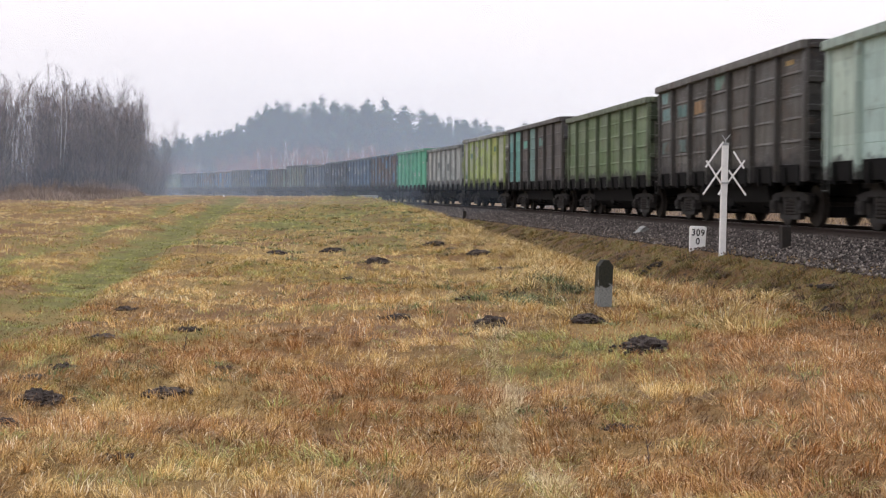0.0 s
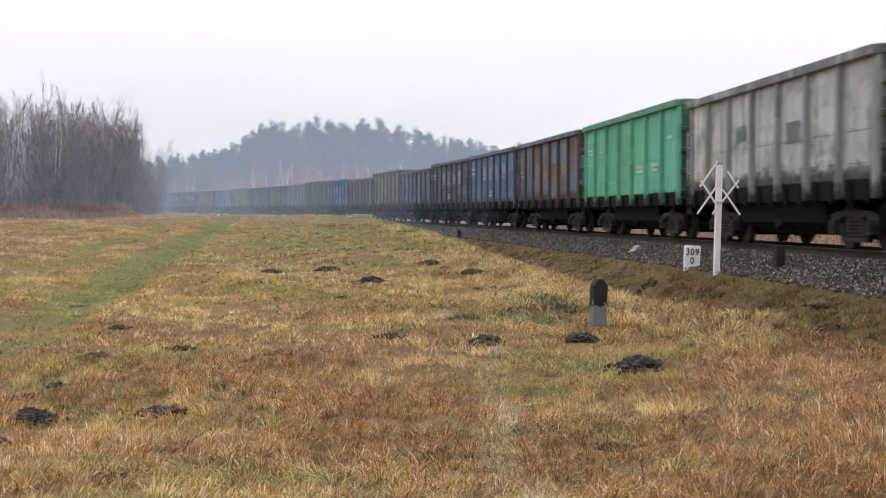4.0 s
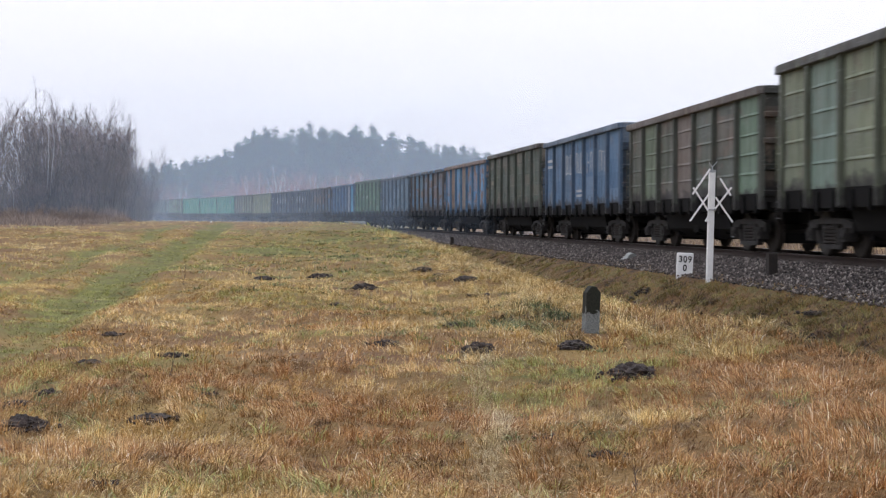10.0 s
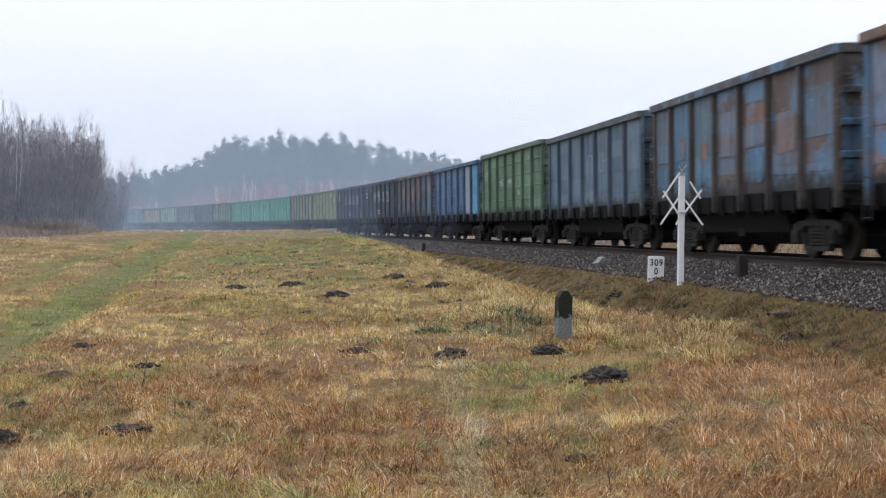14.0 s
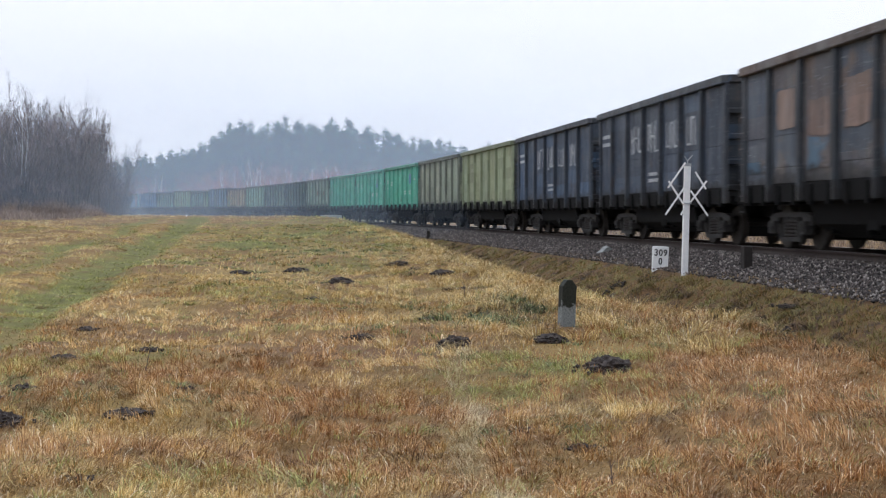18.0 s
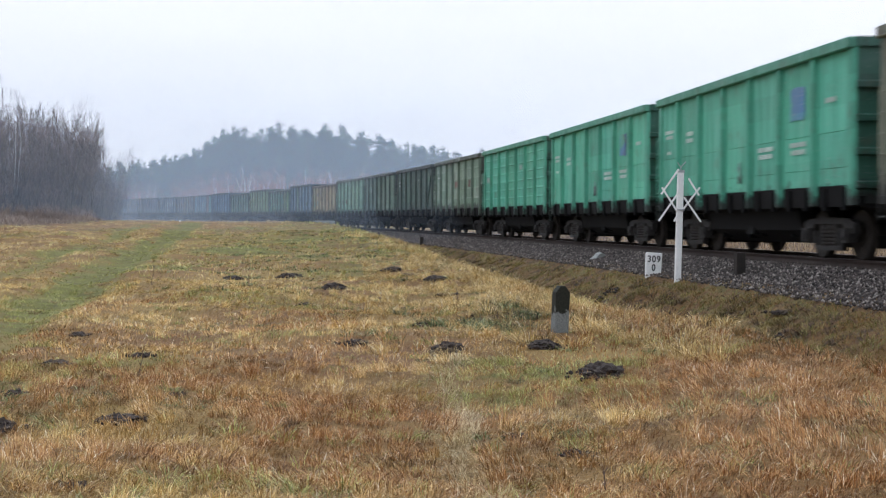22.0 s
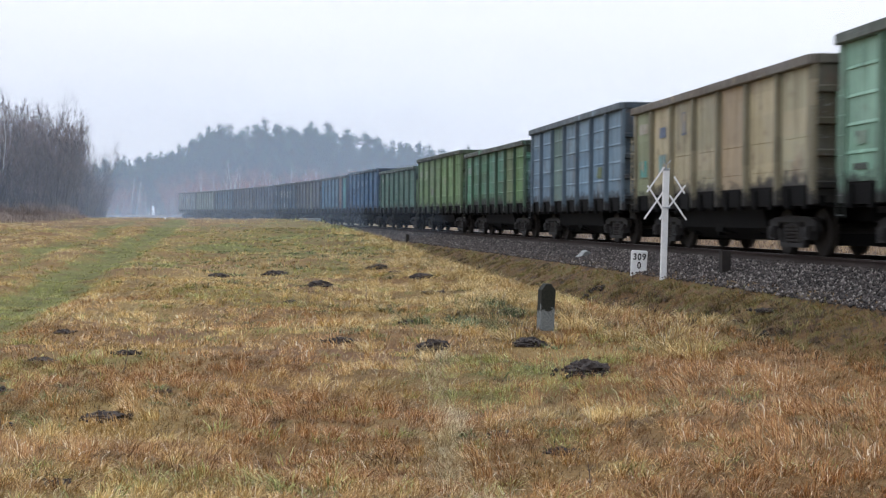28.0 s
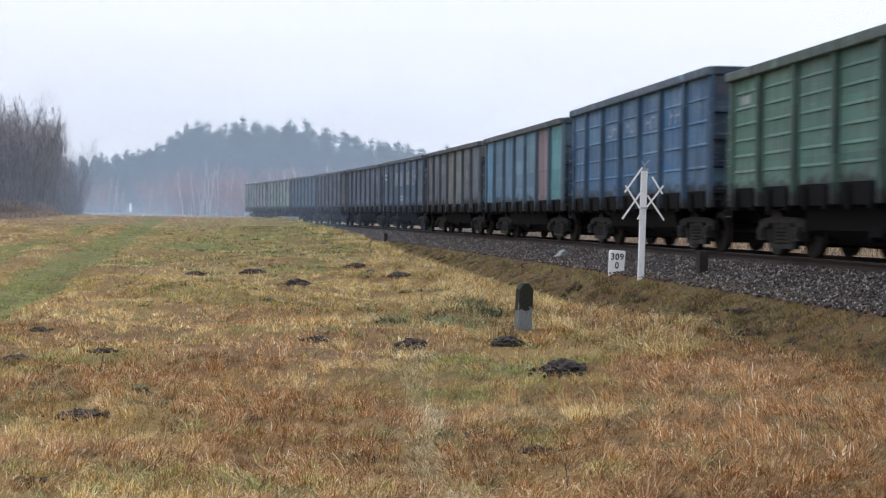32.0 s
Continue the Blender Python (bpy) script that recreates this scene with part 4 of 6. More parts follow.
SPECS = [
    ("pale grey-green open wagon with smooth seamed steel sides", "seam", -1, "a9c4b8", "8fa8a0", 0.2, "9ab0a4", {}, []),
    ("dark brown-grey open wagon with teal and orange repainted patches", "ridge", 0, "46433d", "57564f", 0.3, "5a5954", {}, [(0.5, 3.3, 1.1, 0.5, "7db0ac"), (0.5, 2.8, 0.9, 0.5, "6a9c98"), (1.5, 3.2, 1.0, 0.5, "4a8480"), (1.5, 2.2, 0.8, 0.4, "5a7c78"), (2.5, 3.2, 1.1, 0.6, "b08448"), (3.5, 3.3, 0.9, 0.5, "5fb5a0"), (0.5, 1.9, 0.9, 0.5, "6a8f8c"), (6.4, 3.3, 0.5, 0.14, "b89a60")]),
    ("moss-green open wagon with ridged steel sides and dirty ribs", "ridge", -1, "5f7a4c", "6f8062", 0.3, "4d5548", {}, []),
    ("dark brown open wagon with turquoise repainted bays", "ridge", 0, "4c4844", "5c5650", 0.3, "4c4c48", {0: "5c9d98", 1: "62aca2", 3: "6a8f88"}, [(2.5, 2.9, 1.2, 0.9, "6cc4b4"), (4.5, 3.2, 0.8, 0.5, "5cb8a8")]),
    ("lime-green and grey open wagon with patched scratched paint", "seam", 0, "b2cc60", "a4a8a0", 0.5, "a8aca6", {0: "b0b4ac", 5: "b6c25e", 6: "b0b8a2"}, [(1.5, 2.9, 1.0, 0.35, "5e8f7c"), (5.5, 3.1, 0.6, 0.3, "5f9a6a"), (0.5, 1.8, 0.9, 0.5, "6d9478")]),
    ("whitish grey open wagon with faded patched paint", "seam", -1, "c0c8c4", "8f9c98", 0.45, "8f9794", {}, [(2.5, 2.6, 0.8, 0.4, "6f8484"), (4.5, 2.4, 0.9, 0.5, "6f7f7e")]),
    ("bright green open wagon with smooth steel sides", "seam", 0, "44b88e", "58b890", 0.15, "4aa57c", {}, SMALL),
    ("rust-brown open wagon with flaking blue paint", "seam", 0, "6c4f3e", "4c7699", 0.5, "6c5646", {0: "625e5c", 1: "566a80", 4: "6e5444"}, [(0.5, 2.6, 0.5, 0.09, "c0c0bc"), (0.5, 2.4, 0.5, 0.09, "c0c0bc"), (4.5, 3.1, 0.7, 0.7, "5aa4d0"), (2.5, 2.6, 0.9, 0.5, "a88a72"), (3.5, 2.2, 0.8, 0.6, "987a66"), (5.5, 2.5, 0.9, 0.6, "a0806c")]),
    ("steel-blue open wagon with worn white lettering bars", "seam", 0, "486f92", "6c8090", 0.3, "5c6c7c", {}, LETTERS),
    ("dark slate open wagon with rubbed pale lettering bars", "seam", 0, "344658", "56687c", 0.35, "505860", {}, LETTERS),
    ("grey-blue open wagon with ridged steel sides", "ridge", -1, "48627a", "6a7a84", 0.35, "5a6468", {4: "767f84"}, []),
    ("tall olive-green open wagon with ridged steel sides", "ridge", 1, "69745a", "7a8468", 0.35, "585c52", {1: "70867a"}, []),
    ("drab olive and brown open wagon with patched ridged sides", "ridge", -1, "535c4e", "6a5c50", 0.4, "55544e", {1: "64745e", 3: "6d625a", 6: "66806c"}, []),
    ("blue open wagon with broken white lettering bars", "seam", 0, "436f96", "6a8096", 0.3, "54708c", {}, LETTERS),
    ("tall dark green-brown open wagon with ridged steel sides", "ridge", 1, "47574a", "6a6254", 0.4, "50524c", {}, [(0.5, 2.6, 0.9, 0.2, "a09a88")]),
    ("bright blue open wagon with broad rust patches", "seam", 0, "4b93c4", "8a6a54", 0.5, "6c5850", {1: "86705e", 3: "7f7468"}, []),
    ("brown and blue weathered open wagon with flaking paint", "seam", 0, "5a4a42", "4f7c9e", 0.5, "5c4c46", {0: "5a6a78", 1: "4a7490", 2: "56788c"}, [(1.5, 2.6, 0.6, 0.5, "9c6c4c"), (2.5, 2.4, 0.7, 0.5, "94705c"), (3.5, 2.7, 1.2, 1.1, "86685c"), (4.5, 2.8, 1.2, 1.0, "94705c"), (0.5, 1.85, 1.2, 0.7, "4a7ca0"), (2.5, 1.85, 1.2, 0.7, "4c7c9c"), (4.5, 1.85, 1.2, 0.7, "4680a8"), (4.5, 3.5, 1.2, 0.45, "4f86a6"), (5.5, 2.5, 1.1, 0.9, "8a6c60")]),
    ("slate-blue open wagon with smooth seamed sides", "seam", 0, "4f7088", "687e8c", 0.3, "5c6c78", {}, [(3.5, 2.7, 0.9, 0.7, "9aa8b8", "bars"), (4.5, 2.7, 0.9, 0.7, "a4b2c0", "bars")]),
    ("green open wagon with ridged sides and pale lettering bars", "ridge", 1, "56805c", "6d9478", 0.3, "566454", {}, [(2.5, 2.5, 0.6, 0.4, "c8d0c8", "bars"), (3.5, 2.5, 0.8, 0.6, "c8d0c8", "bars"), (0.5, 3.0, 0.9, 0.25, "b8c4bc"), (4.5, 2.3, 0.4, 0.2, "c8d0c8")]),
    ("blue open wagon with one white and one sky-blue bay", "ridge", 0, "3f70a0", "62788c", 0.3, "4c86b4", {5: "a3acb8", 6: "5ba6cc", 1: "4f7696"}, []),
    ("dark blue-grey open wagon with tan and brown scrawled patches", "seam", 0, "3a4552", "5c4c42", 0.45, "5c5048", {0: "3f4c5c", 6: "456c8c"}, [(1.5, 2.8, 1.1, 0.9, "a08472"), (2.5, 2.5, 1.1, 0.8, "8c7264"), (3.5, 2.7, 1.2, 1.0, "9c8070"), (4.5, 2.6, 1.0, 0.8, "86706a"), (5.5, 3.0, 0.8, 0.45, "5a86a8"), (6.4, 3.0, 0.9, 0.5, "a8968a"), (0.5, 1.85, 1.2, 0.7, "3c6480"), (2.5, 1.85, 1.2, 0.7, "446a84"), (4.5, 1.85, 1.2, 0.7, "3f6c8a"), (5.5, 1.9, 1.1, 0.6, "4a6470")]),
    ("dark slate-blue open wagon with white lettering bars", "seam", 0, "28384c", "425a74", 0.25, "4a525a", {}, LETTERS),
    ("dark blue open wagon with rubbed pale lettering bars", "seam", 0, "2a4058", "466688", 0.25, "4c545e", {0: "3c5674"}, LETTERS),
    ("khaki-green open wagon with smooth seamed sides", "seam", 0, "8f9b76", "9ca684", 0.2, "7c8664", {}, [(1.5, 2.9, 0.5, 0.2, "b8b8a0")]),
    ("dusty khaki open wagon with a dark square marking", "seam", 0, "8c957a", "9a9c86", 0.25, "78806a", {}, [(1.5, 1.9, 0.4, 0.4, "6a6a64"), (1.5, 3.0, 0.6, 0.2, "b0b09c")]),
    ("sea-green open wagon with a small blue panel", "seam", 0, "43b494", "4cae90", 0.15, "48a084", {}, BLUEMARK),
    ("clean sea-green open wagon with a blue square and white bars", "seam", 0, "44b695", "4cae90", 0.15, "48a284", {}, BLUEMARK),
    ("sea-green open wagon with closely ridged sides", "comb", 0, "44b08e", "4cae90", 0.15, "4ca080", {}, [(0.5, 2.6, 0.7, 0.3, "b4ccc0"), (4.5, 3.0, 0.5, 0.2, "b4ccc0"), (1.5, 1.9, 0.3, 0.4, "6a6e68")]),
    ("pale green open wagon with heavy dark green ribs", "ridge", 0, "7c9e84", "9aa898", 0.35, "6c7c6c", {}, [(3.5, 2.3, 0.8, 0.4, "a06c5c"), (5.5, 2.4, 0.5, 0.3, "8a6c60"), (0.5, 2.8, 0.7, 0.1, "c4ccc4")]),
    ("dark green open wagon with a diagonal corner brace", "brace", 0, "3d5c4e", "567660", 0.25, "4c5850", {}, [(0.5, 3.1, 0.4, 0.1, "b8c0b8"), (0.5, 2.9, 0.4, 0.1, "b8c0b8"), (4.5, 3.1, 0.3, 0.1, "b8c0b8")]),
    ("grey-green open wagon with smooth seamed sides", "seam", 0, "5d7c6c", "6c8a7c", 0.25, "5a665e", {}, [(1.5, 2.8, 0.4, 0.3, "b4c0b8")]),
    ("stained pale green open wagon with dark scrape marks", "ridge", 0, "88b89a", "8cae98", 0.3, "7a8878", {}, [(0.5, 2.2, 0.5, 0.25, "404840"), (1.5, 2.1, 0.5, 0.3, "485048"), (2.5, 2.2, 0.6, 0.35, "6a6458"), (0.5, 1.7, 0.6, 0.15, "505850")]),
    ("sand-coloured open wagon with blue and turquoise patches", "seam", -1, "b0a680", "a89878", 0.35, "6a6258", {0: "98a07c", 4: "b09c7c"}, [(0.5, 3.1, 0.9, 0.3, "c8c8bc"), (0.5, 2.0, 0.7, 0.5, "5cb8ac"), (1.5, 2.1, 0.7, 0.5, "58a8b0"), (1.5, 2.9, 0.6, 0.3, "6c80a0"), (2.5, 3.0, 0.4, 0.6, "6c80a0")]),
    ("tall grey-blue open wagon with ridged steel sides", "ridge", 1, "6c8ca2", "7c96a4", 0.3, "4e5456", {2: "6c8680"}, [(5.5, 2.3, 0.6, 0.5, "7c8c54")]),
    ("mixed green open wagon with teal and lime coats", "ridge", -1, "4a7858", "4c8c74", 0.4, "566450", {0: "66a07c", 5: "70845a", 6: "62894f"}, [(0.5, 2.9, 0.9, 0.3, "a4b8ac")]),
    ("tall light green open wagon with pale repainted squares", "ridge", 1, "6f9258", "7c9c68", 0.3, "5c6650", {}, [(0.5, 3.0, 0.9, 0.4, "b0baa4"), (1.5, 2.9, 0.8, 0.4, "b0b8a4"), (4.5, 2.4, 0.7, 0.4, "a4ac90"), (2.5, 2.3, 0.8, 0.4, "8f9884")]),
    ("grey-green open wagon with closely ridged sides", "comb", -1, "4a7868", "5c8474", 0.25, "4c5850", {}, [(0.5, 3.0, 0.6, 0.2, "a8b4ac")]),
    ("tall blue open wagon with scratched ridged sides", "ridge", 1, "366c98", "5a8098", 0.3, "4c5a6c", {}, [(2.5, 3.0, 0.8, 0.7, "9cacc4", "bars"), (3.5, 3.0, 0.8, 0.7, "9cacc4", "bars"), (4.5, 2.9, 0.9, 0.7, "9cacc4", "bars"), (5.5, 2.9, 0.6, 0.4, "9cacc4", "bars")]),
    ("pale blue open wagon with teal and pinkish bays", "seam", 0, "5f88a4", "6c98a8", 0.3, "5c6c74", {5: "8c7c80", 6: "5c9ca0", 0: "6498b8"}, []),
    ("grey open wagon with rubbed pale bays", "seam", 0, "66707c", "7c8084", 0.35, "5c666e", {3: "787874", 4: "78827e"}, []),
    ("slate-blue open wagon with white scrawl bars", "seam", 0, "4c667e", "647a8e", 0.3, "58646e", {}, LETTERS),
    ("dull blue-grey open wagon with seamed sides", "seam", 0, "566274", "667080", 0.3, "586068", {}, []),
    ("brownish slate open wagon with seamed sides", "seam", 0, "565a64", "64686c", 0.3, "565a60", {}, []),
    ("slate-blue open wagon with dirty lower bays", "seam", 0, "506e84", "667e8e", 0.3, "5a666e", {}, []),
    ("pale green-grey open wagon near the train's end", "seam", 0, "93a59e", "a4b0aa", 0.3, "808c88", {}, []),
    ("pale grey open wagon, the last of the train", "seam", 0, "9aa2a4", "a8aeb0", 0.3, "7c8486", {}, []),
]
WAGONS = [make_wagon(s) for s in SPECS]


# ---- posts and signs beside the line ----
def on_ground(x, y):
    return float(ground_z(x, y))


def build_mast():
    m = empty("crossing_sign_mast", pose(5.80, 27.95, on_ground(5.80, 27.95) - 0.02, 0, 1.2, 0), "white square post with crossed narrow slats on its upper half", "sign post")
    bm = bmesh.new()
    box(bm, -0.062, 0.062, -0.062, 0.062, -0.3, 2.33)
    soften(bm, 0.008)
    part("pole", bm, M_WHITE, m)
    bm = bmesh.new()
    box(bm, -0.068, 0.068, -0.068, 0.068, 2.29, 2.345)
    part("cap", bm, M_GALV, m, "grey metal cap")
    for i, (a, b) in enumerate((((-0.06, 2.36), (-0.41, 1.83)), ((-0.40, 1.97), (-0.08, 1.50)), ((-0.06, 1.86), (-0.45, 1.27)), ((-0.05, 1.42), (-0.13, 1.27)),
                 ((0.15, 2.17), (0.38, 1.82)), ((0.39, 1.99), (0.06, 1.54)), ((0.06, 1.78), (0.43, 1.27)))):
        bm = bmesh.new()
        d = Vector((b[0] - a[0], 0, b[1] - a[1])).normalized()
        n = Vector((-d.z, 0, d.x)) * 0.018
        va, vb = Vector((a[0], -0.085 - 0.006 * i, a[1])), Vector((b[0], -0.085 - 0.006 * i, b[1]))
        pts = [va + n, vb + n, vb - n, va - n]
        lo = [bm.verts.new(p) for p in pts]
        hi = [bm.verts.new(p + Vector((0, 0.02, 0))) for p in pts]
        for i in range(4):
            bm.faces.new((lo[i], lo[(i + 1) % 4], hi[(i + 1) % 4], hi[i]))
        bm.faces.new(lo[::-1])
        bm.faces.new(hi)
        part("slat", bm, M_WHITE, m)
    bm = bmesh.new()
    for z in (1.50,):
        box(bm, -0.085, 0.085, -0.085, 0.072, z, z + 0.03)
    part("strap", bm, M_GALV, m, "thin grey strap")
    bm = bmesh.new()
    rod(bm, (0, 0, 2.33), (0.0, 0, 2.42), 0.012, n=5)
    rod(bm, (0, 0, 2.40), (0.10, 0, 2.52), 0.010, n=5)
    rod(bm, (0, 0, 2.40), (-0.07, 0, 2.50), 0.010, n=5)
    part("fork", bm, M_GALV, m, "thin forked wire")


def build_km():
    g = on_ground(5.72, 30.29)
    m = empty("distance_stone", pose(5.72, 30.29, g, 0, 2.5, -3), "white concrete distance stone lettered 309 over 0 in black", "marker stone")
    bm = bmesh.new()
    prism(bm, [(-0.17, -0.2), (0.17, -0.2), (0.185, 0.46), (0.165, 0.50), (-0.165, 0.50), (-0.185, 0.46)], 1, -0.06, 0.06)
    soften(bm, 0.012)
    part("stone", bm, M_WHITE, m)
    for txt, dx, z, size in (("3", -0.103, 0.29, 0.205), ("0", 0.0, 0.29, 0.205), ("9", 0.103, 0.29, 0.205), ("0", 0.0, 0.095, 0.205)):
        cu = bpy.data.curves.new("digits", "FONT")
        cu.body, cu.size, cu.align_x, cu.extrude, cu.offset = txt, size, "CENTER", 0.003, 0.004
        ob = new("digits", cu)
        bpy.context.view_layer.update()
        me = bpy.data.meshes.new_from_object(ob.evaluated_get(bpy.context.evaluated_depsgraph_get()))
        bpy.data.objects.remove(ob)
        me.materials.clear()
        d = placed("digit", me, M_BLACK, m, "black painted digit")
        d.matrix_basis = pose(dx, -0.0645, z, 90, 0, 0) @ Matrix.Diagonal((0.88, 1, 1, 1))


def build_post(x, y, h, w, name, label, mat, lean=0.0):
    bm = bmesh.new()
    prism(bm, [(-w / 2, -0.3), (w / 2, -0.3), (w / 2, h), (-w / 2, h)], 1, -w * 0.4, w * 0.4)
    soften(bm, 0.008)
    ob = part(name, bm, mat)
    ob.matrix_basis = pose(x, y, on_ground(x, y), 0, lean, 12)
    return tagged(ob, label, "post")


def build_stone_post():
    bm = bmesh.new()
    w, d = 0.097, 0.075
    prism(bm, [(-w, -0.3), (w * 1.0, -0.3), (w, 0.53), (w * 0.35, 0.615), (-w * 0.35, 0.615), (-w, 0.53)], 1, -d, d)
    bmesh.ops.subdivide_edges(bm, edges=list(bm.edges), cuts=3, use_grid_fill=True)
    for v in bm.verts:
        k = noise.noise(v.co * 9) * 0.007
        v.co += Vector((k, k * 0.8, k * 0.5))
    soften(bm, 0.006)
    ob = part("boundary_stone", bm, M_STONE)
    ob.matrix_basis = pose(2.11, 17.71, on_ground(2.11, 17.71), 0, 2.0, 14)
    tagged(ob, "mossy dark concrete boundary stone with a pointed top", "marker stone")


build_mast()
build_km()
build_stone_post()
build_post(6.76, 26.6, 0.46, 0.19, "stub_post", "short dark tarred post at the foot of the ballast", M_DARKPOST)
build_post(1.13, 70.77, 0.42, 0.16, "stub_post", "short dark tarred post at the foot of the ballast", M_DARKPOST)


def build_block():
    bm = bmesh.new()
    box(bm, -0.85, 0.85, -0.3, 0.3, -0.3, 1.34)
    soften(bm, 0.04)
    ob = part("concrete_block", bm, M_CONC)
    x, y = along(112.0, 3.9)
    ob.matrix_basis = pose(float(x), float(y), on_ground(float(x), float(y)), 0, 0, 12)
    tagged(ob, "pale low concrete block beside the line behind the rise", "block")
    bm = bmesh.new()
    bmesh.ops.create_icosphere(bm, subdivisions=2, radius=0.06)
    for v in bm.verts:
        v.co *= 1 + 0.25 * noise.noise(v.co * 6)
    ob = part("white_stone", bm, M_WHITE)
    ob.matrix_basis = pose(-15.3, 94.0, on_ground(-15.3, 94.0) + 0.09)
    tagged(ob, "small whitewashed stone lying on the crest of the field", "stone")


build_block()


def build_slab():
    bm = bmesh.new()
    prism(bm, [(-0.32, -0.02), (-0.22, 0.05), (-0.05, 0.08), (0.08, 0.17), (0.27, 0.14), (0.36, 0.04), (0.1, -0.03)], 1, -0.10, 0.10)
    bmesh.ops.subdivide_edges(bm, edges=list(bm.edges), cuts=2, use_grid_fill=True)
    for v in bm.verts:
        v.co += Vector((noise.noise(v.co * 7), noise.noise(v.co * 7 + Vector((5, 1, 2))), noise.noise(v.co * 8 + Vector((1, 7, 3))))) * 0.025
    ob = part("broken_slab", bm, M_CONC)
    ob.matrix_basis = pose(5.70, 38.9, on_ground(5.70, 38.9) + 0.03, 10, -14, 35) @ Matrix.Scale(0.8, 4)
    tagged(ob, "broken crumbling pale concrete slab lying on the ballast", "slab")


build_slab()


# ---- molehills ----
def build_molehill(x, y, w, h, seed):
    r = random.Random(seed)
    bm = bmesh.new()
    bmesh.ops.create_icosphere(bm, subdivisions=4, radius=1.0)
    off = Vector((seed * 3.1, seed * 1.7, 0))
    for v in bm.verts:
        p = v.co.copy()
        k = 1 + 0.24 * noise.noise(p * 2.2 + off) + 0.12 * noise.noise(p * 6 + off) + 0.14 * noise.noise(p * 15 + off) + 0.20 * noise.noise(p * 29 + off)
        v.co = Vector((p.x * k * w / 2, p.y * k * w / 2 * 0.95, max(p.z, -0.2) * k * h * (1.15 if seed in (1, 4, 10, 11) else 0.8)))
    ob = part("molehill", bm, M_SOIL)
    ob.matrix_basis = pose(x, y, on_ground(x, y) - 0.01, 0, 0, r.uniform(0, 360))
    tagged(ob, "fresh dark crumbly molehill in the dry grass", "molehill", "molehills in the field")
    segs = bmesh.new()
    for i in range(40):
        a, d = r.uniform(0, 6.28), r.uniform(0.2, 0.8) * w
        c = bmesh.ops.create_icosphere(segs, subdivisions=1, radius=r.uniform(0.008, 0.026))
        for v in c["verts"]:
            v.co = v.co * r.uniform(0.7, 1.3) + Vector((math.cos(a) * d, math.sin(a) * d, max(h * (1 - d / w * 1.6), 0.015)))
    tagged(part("crumb_ring", segs, M_SOIL, ob), kind="stuff")


MOLES = [
    (0.59, 16.39, 0.4, 0.11), (-3.02, 37.04, 0.72, 0.15), (-3.76, 14.79, 0.36, 0.08), (2.0, 13.23, 0.51, 0.12),
    (-4.3, 34.82, 0.59, 0.13), (-1.45, 29.72, 0.55, 0.15), (-1.76, 25.15, 0.38, 0.1), (0.32, 18.81, 0.25, 0.07),
    (-0.55, 17.09, 0.32, 0.08), (1.75, 16.33, 0.4, 0.08), (-3.06, 10.12, 0.36, 0.09), (-3.48, 11.36, 0.26, 0.06),
    (-2.26, 10.94, 0.38, 0.06), (-3.04, 9.2, 0.24, 0.07), (-2.05, 12.3, 0.13, 0.03), (-0.21, 36.55, 0.55, 0.14),
    (0.23, 33.87, 0.57, 0.13), (0.89, 32.09, 0.67, 0.12), (-1.96, 8.0, 0.15, 0.04), (0.88, 10.18, 0.15, 0.04),
    (1.26, 9.48, 0.2, 0.05), (-3.35, 11.81, 0.15, 0.04), (-4.66, 19.65, 0.25, 0.07), (-2.96, 15.49, 0.24, 0.04),
    (5.93, 20.56, 0.41, 0.06),
]
for i, (x, y, w, h) in enumerate(MOLES):
    build_molehill(x, y, w, h, i + 1)


def build_hollow(x, y, w, seed):
    """A scrape of bare dark soil with clods, sunk in the turf."""
    r = random.Random(seed)
    bm = bmesh.new()
    for i in range(26):
        a, d = r.uniform(0, 6.28), w * 0.5 * math.sqrt(r.random())
        px, py = math.cos(a) * d * 1.3, math.sin(a) * d * 0.7
        c = bmesh.ops.create_icosphere(bm, subdivisions=1, radius=r.uniform(0.025, 0.06))
        z = on_ground(x + px, y + py) - on_ground(x, y)
        for v in c["verts"]:
            v.co = Vector((v.co.x * r.uniform(0.7, 1.4), v.co.y * r.uniform(0.7, 1.4), v.co.z * 0.6)) + Vector((px, py, z + 0.02))
    ob = part("soil_scrape", bm, M_SOIL)
    ob.matrix_basis = pose(x, y, on_ground(x, y))
    tagged(ob, "loose dark clods in a scrape of the turf", "soil", kind="stuff")


for i, (s, u, w) in enumerate(((23.5, 4.9, 0.5), (21.2, 5.1, 0.6), (26.5, 4.6, 0.4), (30.5, 4.4, 0.45), (19.0, 4.8, 0.5), (17.5, 5.3, 0.4), (24.5, 8.6, 0.35), (29.0, 8.2, 0.4))):
    x, y = along(s, u)
    build_hollow(float(x), float(y), w, i + 60)


